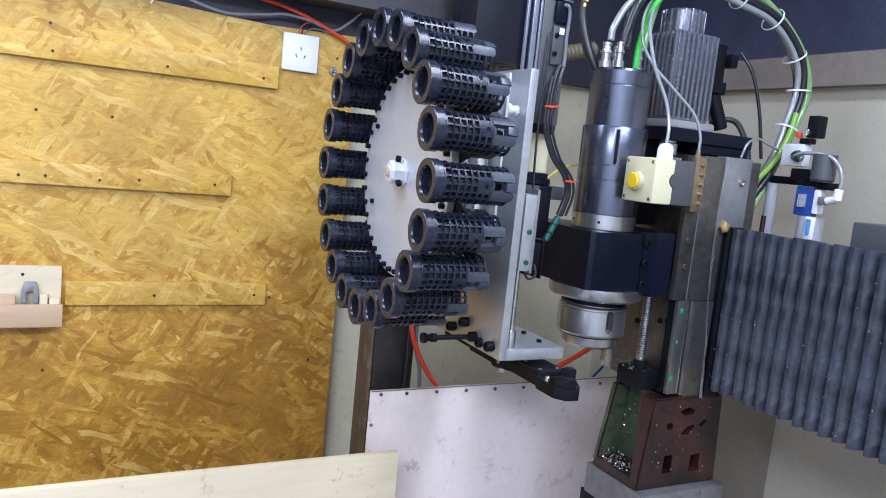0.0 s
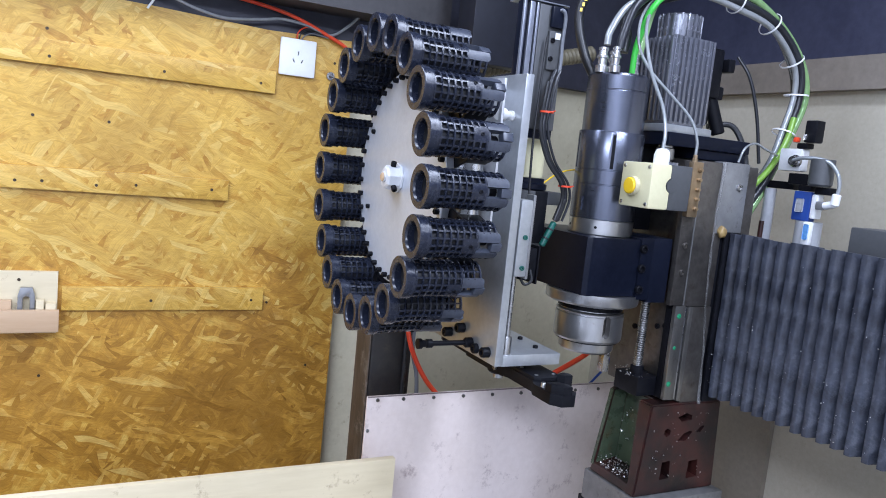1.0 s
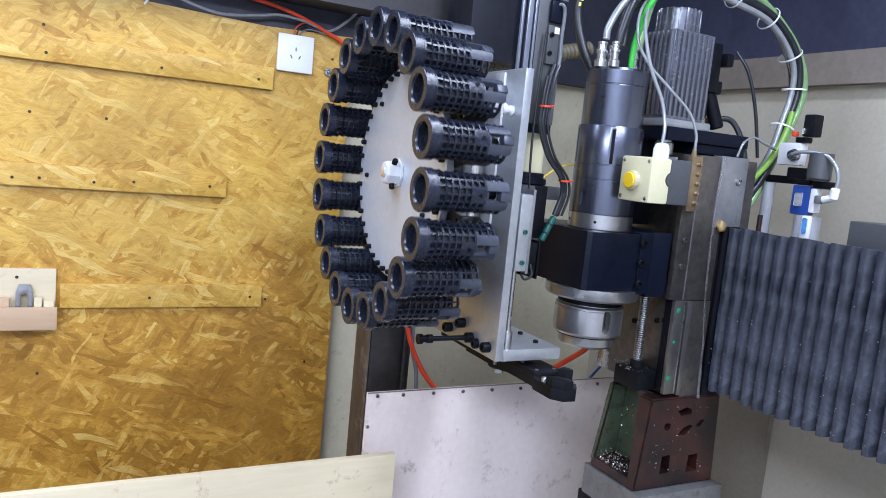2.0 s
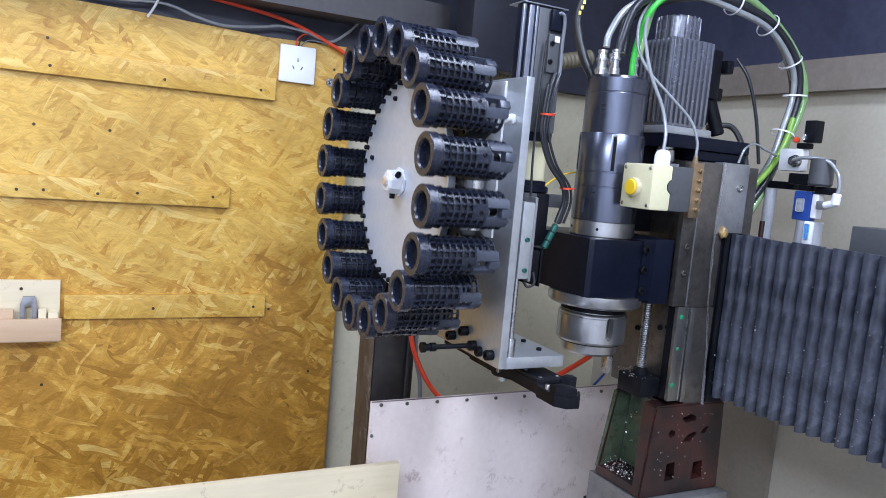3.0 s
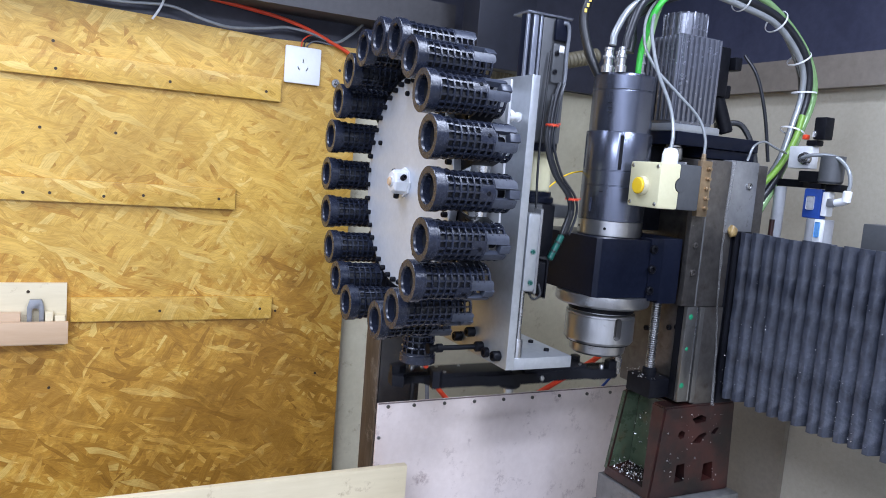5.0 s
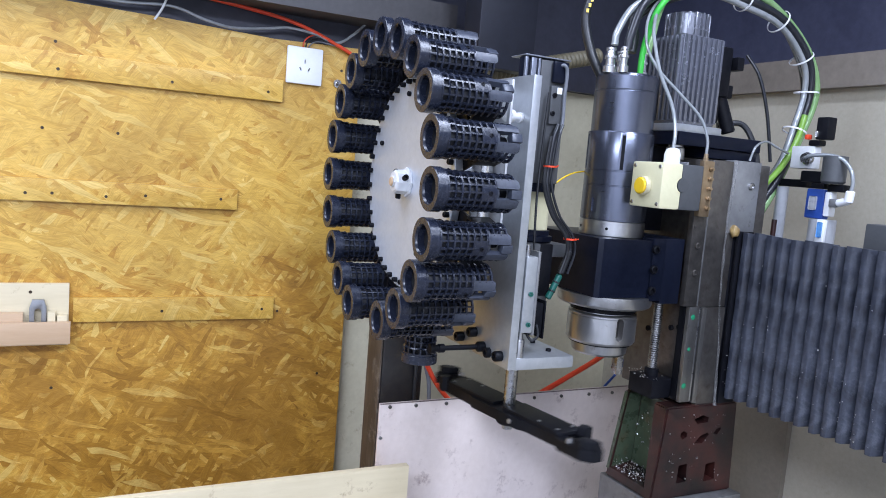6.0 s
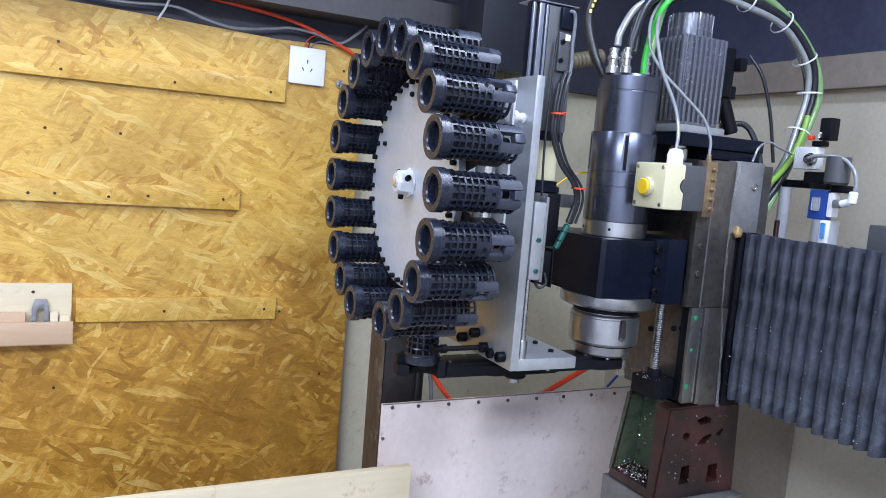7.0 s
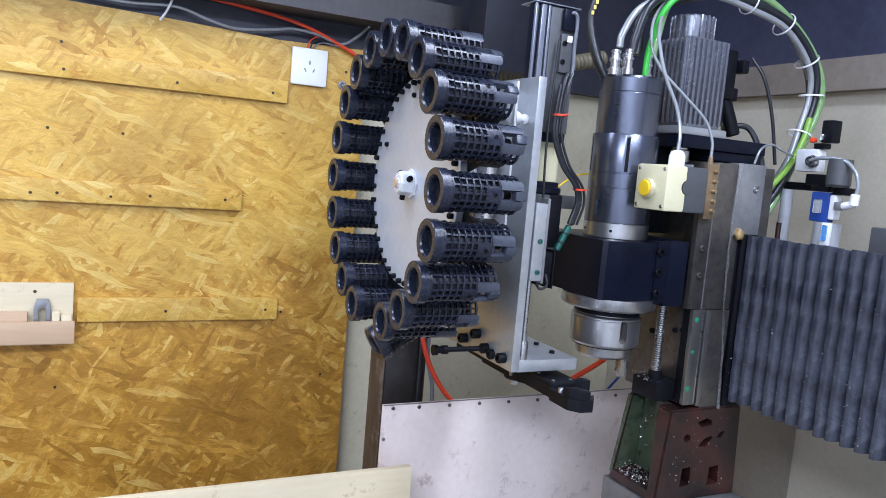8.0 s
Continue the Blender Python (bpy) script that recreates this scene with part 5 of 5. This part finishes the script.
def build_bellows():
    be = thing("bellows", "black pleated way cover bellows with a dusty surface", "bellows")
    w, y0, d = 0.0260, 0.700, 0.018
    pts = [(0.0, d), (0.07, 0.45 * d), (0.14, 0.04 * d), (0.19, 0.0), (0.46, 0.04 * d), (0.53, 0.09 * d), (0.88, 0.78 * d), (0.95, 0.97 * d), (1.0, d)]
    pleats = []
    for v in range(4):
        bm = B()
        rows = []
        for k in range(25):
            z = -0.048 - 0.309 * k / 24
            row = []
            for u, dep in pts:
                wear = 0.0011 * noise.noise((u * 2.2 + v * 7, k * 0.45, v * 3.1)) + 0.0010 * noise.noise((u * 6, k * 1.3, v * 5.7))
                ends = (-0.0035 * (1 - dep / d) if k == 24 else 0) + (0.002 * (1 - dep / d) if k == 0 else 0)
                side = 0.0006 * noise.noise((k * 0.3, v * 2.3, 9.1)) if 0 < u < 1 else 0
                row.append(bm.verts.new((u * w + side, dep + (wear if 0 < u < 1 else 0), z + ends)))
            rows.append(row)
        for ra, rb in zip(rows, rows[1:]):
            for i in range(len(pts) - 1):
                bm.faces.new((ra[i], rb[i], rb[i + 1], ra[i + 1]))
        back = bmesh.ops.extrude_face_region(bm, geom=list(bm.faces))
        bmesh.ops.translate(bm, verts=[x for x in back["geom"] if isinstance(x, bmesh.types.BMVert)], vec=(0, 0.006, 0))
        pleats.append(finish(bm, "pleat", RUBBER, 32))
    rng = random.Random(3)
    for k in range(20):
        piece("pleat", pleats[rng.randrange(4)], be, pose(0.0905 + k * w, y0 + rng.uniform(-0.0015, 0.0015), rng.uniform(-0.0015, 0.0015), rng.uniform(-0.5, 0.5), rng.uniform(-0.35, 0.35), 0))
    bm = B()
    box(bm, 0.0835, 0.0900, 0.6950, 0.735, -0.374, -0.046, 0.002)
    part("end_frame", bm, BLACKOX, be)
    rng = random.Random(8)
    bm = B()
    for _ in range(120):
        k, u, z = rng.randrange(18), rng.uniform(0.12, 0.42), -0.06 - 0.29 * rng.random() ** 0.6
        m = Matrix.Translation((0.0905 + (k + u) * w, y0 - 0.0022, z)) @ Euler((rng.random() * 6, rng.random() * 6, rng.random() * 6)).to_matrix().to_4x4()
        r = rng.uniform(0.0005, 0.0011)
        bm.faces.new([bm.verts.new(m @ Vector(p)) for p in ((-r, 0, 0), (0, r * 1.8, r), (r, 0, 0.0003), (0, -r, r))])
    thing("dust_chips", "tiny bright metal chips clinging to the bellows", "metal chips", kind="stuff", bm=bm, material=CHIP, smooth=0)
    bm = B()
    box(bm, 0.0, 0.62, 0.81, 1.0, -0.345, -0.075, 0.004)
    thing("gantry_beam", "dark steel cross beam behind the bellows", "beam", bm=bm, material=BLACKOX)


def build_grease():
    bm = B()
    bmesh.ops.create_icosphere(bm, subdivisions=3, radius=0.0085)
    for v in bm.verts:
        v.co *= 1 + 0.35 * noise.noise(v.co * 160)
        v.co.z *= 1.3
    thing("grease_lump", "dirty yellow lump of grease at the bellows end", "grease", pose(0.087, 0.6860, H - 0.046), bm=bm, material=GREASE, smooth=60)


def build_air_unit():
    """Filter, regulator and valve standing on the beam."""
    fr = thing("air_unit", "compressed air filter regulator with blue body and white valve block", "air regulator", pose(0.0, 0.88, H - 0.075))
    z0 = 0.075
    parts = (("valve_block", WHITEM, (0.053, 0.103, -0.03, -0.008, 0.081 + z0, 0.124 + z0), "white valve block"),
             ("solenoid", BLACKOX, (0.104, 0.129, -0.034, -0.010, 0.136 + z0, 0.178 + z0), "black solenoid"),
             ("solenoid_neck", BLACKOX, (0.088, 0.112, -0.030, -0.010, 0.1245 + z0, 0.1355 + z0), ""),
             ("solenoid_clip", WHITESTEEL, (0.106, 0.112, -0.0365, -0.0345, 0.140 + z0, 0.152 + z0), "bright clip"),
             ("red_tab", RED, (0.080, 0.090, -0.033, -0.022, 0.1360 + z0, 0.146 + z0), "red override tab"),
             ("regulator_body", BLUE, (0.099, 0.137, -0.03, -0.010, -0.012 + z0, 0.044 + z0), "blue regulator body"),
             ("regulator_top", BLACKOX, (0.080, 0.140, -0.030, -0.006, 0.0555 + z0, 0.077 + z0), ""),
             ("regulator_neck", BLACKOX, (0.104, 0.132, -0.028, -0.008, 0.0445 + z0, 0.0550 + z0), ""),
             ("gauge_label", FROST, (0.108, 0.124, -0.0325, -0.0305, 0.004 + z0, 0.030 + z0), "grey gauge label"),
             ("side_body", WHITEP, (0.1375, 0.150, -0.029, -0.010, -0.006 + z0, 0.040 + z0), "white side strip"),
             ("side_arm", BLACKOX, (0.1405, 0.174, -0.029, -0.008, 0.0405 + z0, 0.0545 + z0), ""),
             ("level_window", SKYBLUE, (0.1390, 0.1485, -0.0405, -0.0385, -0.046 + z0, -0.017 + z0), "light blue level window"),
             ("window_frame", WHITEP, (0.1345, 0.1525, -0.0383, -0.030, -0.056 + z0, -0.012 + z0), "white scale strip"),
             ("elbow_arm", ALUDARK, (0.1505, 0.167, -0.034, -0.026, 0.012 + z0, 0.028 + z0), ""),
             ("mount", BLACKOX, (0.010, 0.0795, -0.01, 0.03, 0.045 + z0, 0.060 + z0), ""))
    for name, mat, d, lab in parts:
        bm = B()
        box(bm, *d, 0.003)
        part(name, bm, mat, fr, lab)
    for x, rad, lo, hi, nm, mat in ((0.030, 0.0115, 0.0, 0.119, "bowl", FROST), (0.128, 0.024, 0.0, 0.0625, "bowl", FROST), (0.148, 0.0215, 0.0550 + z0, 0.106 + z0, "filter_cap", GREYP)):
        bm = B()
        turned(bm, [(0, lo), (rad * 0.85, lo), (rad, lo + 0.004), (rad, hi), (0, hi)], pose(x, -0.026 if nm == "filter_cap" else -0.012, 0), 20)
        part(nm, bm, mat, fr, "clear plastic bowl" if nm == "bowl" else "dark filter cap")
    bm = B()
    rod(bm, (0.030, -0.0245, 0.012), (0.030, -0.0245, 0.052), 0.0052, 12)
    part("red_float", bm, CASTRED, fr, "dull red float")
    bm = B()
    turned(bm, [(0, 0), (0.012, 0), (0.012, 0.006), (0.009, 0.008), (0.009, 0.014), (0.004, 0.014), (0, 0.012)], Matrix.Translation((0.094, -0.03, 0.100 + z0)) @ pose(0, 0, 0, 90), 14)
    part("silencer", bm, STEEL, fr)
    bm = B()
    tube(bm, ((0.098, -0.046, 0.101 + z0), (0.120, -0.046, 0.106 + z0), (0.150, -0.040, 0.106 + z0), (0.170, -0.036, 0.099 + z0), (0.186, -0.032, 0.080 + z0), (0.191, -0.030, 0.058 + z0), (0.189, -0.030, 0.040 + z0)), 0.0036, 12)
    part("air_hose", bm, CLEARHOSE, fr, "clear bent air hose")
    bm = B()
    rod(bm, (0.189, -0.030, 0.044 + z0), (0.187, -0.030, 0.022 + z0), 0.0080, 16, 0.002)
    rod(bm, (0.188, -0.030, 0.026 + z0), (0.166, -0.030, 0.020 + z0), 0.0072, 16, 0.002)
    part("elbow", bm, WHITEP, fr, "white elbow fitting")
    bm = B()
    box(bm, 0.0, 0.35, -0.05, 0.03, 0, 0.065, 0.003)
    thing("junction_box", "grey metal box on the beam", "metal box", pose(0.240, 0.88, H - 0.075), bm=bm, material=GREYP)


ARCH = ((0.472, 0.323), (0.533, 0.361), (0.625, 0.389), (0.727, 0.391), (0.827, 0.364), (0.905, 0.303), (0.932, 0.238), (0.912, 0.158), (0.880, 0.086), (0.846, 0.034), (0.806, -0.020))


def build_hoses():
    hs = thing("hose_bundle", "arched bundle of clear, black and green hoses with white ties", "hose bundle")
    starts = ((0.006, 0.432, 0.263), (-0.008, 0.468, 0.263), (0.0, 0.510, 0.256), (0.030, 0.442, 0.256), (-0.008, 0.480, 0.258), (0.0, 0.505, 0.240))
    kinds = ((CLEARHOSE, 0.0062, (0.012, -0.013)), (CLEARHOSE, 0.0036, (0.002, -0.004)), (PALEGREEN, 0.0080, (0.010, 0.0145)), (DARKCABLE, 0.0075, (0.014, 0.0005)), (BLACKCABLE, 0.0095, (0.002, 0.002)), (LIME, 0.0030, (0.0, 0.006)))
    for k, ((mat, rad, (dx, dn)), st) in enumerate(zip(kinds, starts)):
        pts = [st, (st[0], st[1] + 0.004, st[2] + 0.025)]
        for i, (y, z) in enumerate(ARCH):
            if i == 0 and st[1] > 0.5:
                continue
            a, b = ARCH[max(i - 1, 0)], ARCH[min(i + 1, len(ARCH) - 1)]
            t = Vector((b[0] - a[0], b[1] - a[1])).normalized()
            ease = min(1.0, i / 3)
            wob = 0.003 * math.sin(i * 1.7 + k * 2) * ease
            pts.append((st[0] * (1 - ease) + dx * ease + wob * 0.6, y - t.y * (dn * ease + wob) - (1 - ease) * (0.004 if st[1] < 0.46 else -0.010), z + t.x * (dn * ease + wob) + (1 - ease) * (0.012 if st[1] < 0.46 else -0.004)))
        bm = B()
        tube(bm, pts, rad, 12)
        part("hose", bm, mat, hs, {0: "clear silvery hose", 1: "thin clear hose", 2: "pale green clear hose", 3: "black cable", 4: "black cable", 5: "lime earth wire"}[k])
    bm = B()
    tube(bm, ((0.004, 0.496, 0.222), (0.006, 0.496, 0.262), (0.014, 0.498, 0.296), (0.026, 0.502, 0.330), (0.030, 0.525, 0.358), (0.020, 0.57, 0.376)), 0.0055, 12)
    part("hose", bm, GREEN, hs, "bright green sleeve over the clear hose")
    bm = B()
    tube(bm, ((0.018, 0.918, 0.190), (0.022, 0.900, 0.140), (0.024, 0.868, 0.090), (0.024, 0.834, 0.055), (0.018, 0.796, 0.020)), 0.0062, 12)
    part("hose", bm, LIME, hs, "lime green end of the hose")
    for i in (3, 4, 5, 6, 7):
        (y, z), a, b = ARCH[i], ARCH[i - 1], ARCH[i + 1]
        t = Vector((0, b[0] - a[0], b[1] - a[1])).normalized()
        m = Matrix.Translation((0.003, y, z)) @ t.to_track_quat("Z", "Y").to_matrix().to_4x4()
        bm = B()
        turned(bm, [(0.0230, -0.0016), (0.0242, -0.0016), (0.0242, 0.0016), (0.0230, 0.0016), (0.0230, -0.0016)], m, 24)
        part("cable_tie", bm, WHITEP, hs, "white cable tie")
    cable("motor_cable", "black motor cable rising to the loft", ((-0.02, 0.428, 0.213), (-0.032, 0.412, 0.25), (-0.045, 0.402, 0.31), (-0.04, 0.412, 0.36), (-0.04, 0.44, 0.43), (-0.04, 0.46, 0.50)), 0.0085, BLACKCABLE, 14)
    cab = bpy.data.objects["motor_cable"]
    for k in range(4):
        bm = B()
        box(bm, -0.0004, 0.0004, -0.0022, 0.0022, -0.0032, 0.0032)
        part("print_bar", bm, YELLOW, cab, "yellow printed mark", at=pose(-0.0425 + 0.0011 * k + 0.0069, 0.4035 + 0.0030 * k - 0.0055, 0.322 + 0.0095 * k, 0, 0, -38))
    cable("encoder_cable", "black encoder cable behind the servo motor", ((0.0, 0.757, 0.29), (0.02, 0.775, 0.25), (0.03, 0.797, 0.18), (0.03, 0.822, 0.09)), 0.0034, DARKCABLE)
    cable("encoder_cable", "black encoder cable behind the servo motor", ((0.0, 0.70, 0.15), (0.02, 0.745, 0.155), (0.04, 0.765, 0.11), (0.05, 0.77, 0.06)), 0.0055, BLACKCABLE)
    cable("earth_lead", "thin grey lead arching over the cover plate", ((0.078, 0.712, 0.085), (0.08, 0.722, 0.112), (0.06, 0.77, 0.125), (0.05, 0.81, 0.118), (0.03, 0.87, 0.110)), 0.0022, CLEARHOSE)
    cable("yellow_lead", "thin yellow lead behind the spindle", ((-0.02, 0.335, 0.0), (-0.03, 0.38, 0.028), (-0.05, 0.43, 0.04), (-0.06, 0.50, 0.045)), 0.0014, YELLOW)


def build_panels():
    sh = thing("splash_panel", "pale pink coated metal splash panel with bolted top edge", "panel")
    bm = B()
    box(bm, -0.255, -0.25, 0.147, 0.86, -H, -0.448, 0.001)
    part("sheet", bm, PINK, sh)
    for k, y in enumerate((0.169, 0.226, 0.295, 0.366, 0.438, 0.512, 0.584, 0.661, 0.728)):
        bm = B()
        hexbolt(bm, (-0.25, y, -0.4560 - 0.0008 * k), (1, 0, 0), 0.0038, 0.003)
        part("panel_bolt", bm, BROWNSTEEL, sh)
    # strip carries grime and the edge's shadow line in one dark colour
    bm = B()
    box(bm, -0.2498, -0.2490, 0.148, 0.859, -0.4504, -0.4478, 0.0003)
    part("edge_strip", bm, GRIMESHADE, sh, "grimy brown top edge with its shadow line painted in")
    for z in (-0.519, -0.62):
        bm = B()
        hexbolt(bm, (-0.25, 0.153, z), (1, 0, 0), 0.0036, 0.003)
        part("panel_bolt", bm, STEELDULL, sh)
    bm = B()
    box(bm, -0.165, -0.15, -0.9, 0.175, -H, -0.538, 0.001)
    thing("plank", "pale planed wooden board standing on edge", "plank", bm=bm, material=PALEWOOD)
    bm = B()
    box(bm, -0.43, -0.345, 0.185, 0.28, -H, 0.14, 0.006)
    post = thing("post", "dark painted steel square post with a scuffed brown side", "post", bm=bm, material=POSTPAINT)
    bm = B()
    box(bm, -0.427, -0.348, 0.1815, 0.1848, -H + 0.001, 0.138, 0.001)
    part("side_strip", bm, POSTRUST, post, "scuffed brown side strip")
    bm = B()
    box(bm, -0.52, -0.44, 0.40, 0.55, 0.26, 1.199, 0.004)
    thing("loft_duct", "black steel duct hanging from the loft", "duct", bm=bm, material=DUCTBLACK)
    # spiral conduit behind the carousel
    bm = B()
    ripple = [(0, 0)]
    for k in range(28):
        ripple += [(0.0165, 0.0119 * k), (0.0200, 0.0119 * k + 0.0042), (0.0200, 0.0119 * k + 0.0070), (0.0165, 0.0119 * k + 0.0112)]
    turned(bm, ripple + [(0, 0.0119 * 28)], Matrix.Translation((-0.5, 0.46, 0.255)) @ Vector((0, 1, 0.26)).to_track_quat("Z", "Y").to_matrix().to_4x4(), 18)
    thing("spiral_conduit", "yellowed corrugated flexible conduit", "conduit", bm=bm, material=OLDCONDUIT)


def build_wall_cables():
    w = -0.68
    cable("grey_cable", "thin grey cable sagging along the strand board top", ((w - 0.01, -0.9, 0.36), (w, -0.55, 0.335), (w, -0.353, 0.318), (w, -0.231, 0.325), (w, -0.16, 0.308), (w, -0.099, 0.299), (w, -0.02, 0.309), (w, 0.028, 0.318), (w, 0.09, 0.313), (w, 0.145, 0.300), (w, 0.185, 0.325), (w, 0.22, 0.361), (w - 0.01, 0.26, 0.40)), 0.0034, CLEARHOSE)
    cable("red_hose", "red air hose along the strand board top", ((w, -0.9, 0.44), (w, -0.35, 0.372), (w, -0.162, 0.356), (w, -0.038, 0.344), (w, 0.03, 0.334), (w, 0.082, 0.320), (w, 0.14, 0.298), (w, 0.182, 0.280), (w - 0.004, 0.20, 0.262)), 0.0044, RED)
    cable("white_tie", "white cable tie on the grey cable", ((w + 0.004, -0.262, 0.291), (w + 0.005, -0.248, 0.315), (w + 0.003, -0.236, 0.345)), 0.0025, WHITEP)
    cable("red_hose", "red air hose hanging beside the post", ((-0.30, 0.235, -0.28), (-0.30, 0.254, -0.356), (-0.30, 0.286, -0.419), (-0.30, 0.324, -0.465), (-0.30, 0.37, -0.50)), 0.0052, RED)
    cable("red_hose", "red air hose behind the spindle nose", ((-0.30, 0.55, -0.475), (-0.30, 0.641, -0.432), (-0.30, 0.719, -0.394), (-0.31, 0.80, -0.350)), 0.0062, RED)
    cable("grey_cable", "grey cable hanging beside the post", ((-0.305, 0.262, -0.28), (-0.305, 0.263, -0.37), (-0.305, 0.278, -0.43), (-0.305, 0.285, -0.52)), 0.0045, GREYCABLE)
    cable("black_cable", "black cable hanging beside the post", ((-0.3405, 0.262, -0.20), (-0.340, 0.262, -0.38), (-0.34, 0.264, -0.60)), 0.0045, BLACKCABLE)
    cable("blue_lead", "blue lead beside the casting", ((-0.28, 0.70, -0.50), (-0.28, 0.722, -0.465), (-0.28, 0.774, -0.411), (-0.28, 0.79, -0.36)), 0.003, BLUE)


build_room()
build_osb()
batten(-0.80, 0.023, 0.147, 0.198, ((-0.443, 0.164), (-0.221, 0.164), (-0.011, 0.167)))
batten(-0.80, -0.069, -0.110, -0.063, ((-0.498, -0.094), (-0.449, -0.092), (-0.346, -0.094), (-0.267, -0.088), (-0.106, -0.087)))
batten(-0.404, 0.029, -0.369, -0.316, ((-0.224, -0.347), (0.001, -0.345)))
build_outlet()
build_wall_eye()
build_rack()
carousel, pots = build_carousel()
build_plate()
arm = build_arm()
drive = build_drive()
build_spindle()
build_head()
build_button_box()
build_casting()
build_air_unit()
build_grease()
build_hoses()
build_panels()
build_wall_cables()
build_bellows()


def motions():
    walk(carousel, [(t, pose(0, 0, H, 0, a, 0)) for t, a in ((0, -54), (1.0, -54), (1.1, -50), (1.2, -46), (1.3, -42), (1.4, -38.6), (1.5, -36.8), (1.6, -36), (1.9, -36), (2.0, -33), (2.1, -29), (2.2, -25), (2.3, -21), (2.4, -18.7), (2.5, -18),
                                                        (2.8, -18), (2.9, -16), (3.0, -12.2), (3.1, -7.6), (3.2, -3.2), (3.3, -0.7), (3.4, 0), (8.0, 0))])
    at = (0, YP, -(R - DP))
    walk(pots[0], [(t, pose(*at, a, 0, 0)) for t, a in ((0, 0), (3.4, 0), (3.5, 16), (3.6, 42), (3.7, 66), (3.8, 84), (3.9, 90), (7.8, 90), (7.9, 62), (8.0, 30))])
    low = -0.085
    rows = ((0, 0, 0), (3.9, 0, 0), (4.0, 20, 0), (4.1, 48, 0), (4.2, 76, 0), (4.3, 90, 0), (4.85, 90, 0), (5.1, 90, -0.045), (5.4, 90, low), (5.5, 91, low), (5.6, 96, low), (5.7, 110, low),
            (5.8, 133, low), (5.9, 162, low), (6.0, 190, low), (6.1, 218, low), (6.2, 246, low), (6.3, 266, low), (6.4, 270, -0.072), (6.5, 270, -0.052),
            (6.6, 270, -0.030), (6.7, 270, -0.010), (6.8, 270, 0), (7.3, 270, 0), (7.4, 250, 0), (7.5, 216, 0), (7.6, 190, 0), (7.7, 180, 0), (8.0, 180, 0))
    walk(arm, [(t, pose(0, ARM_Y, H + ARM_Z + z, 0, 0, a)) for t, a, z in rows])
    walk(drive, [(t, pose(0, 0, H + z)) for t, a, z in rows])


motions()
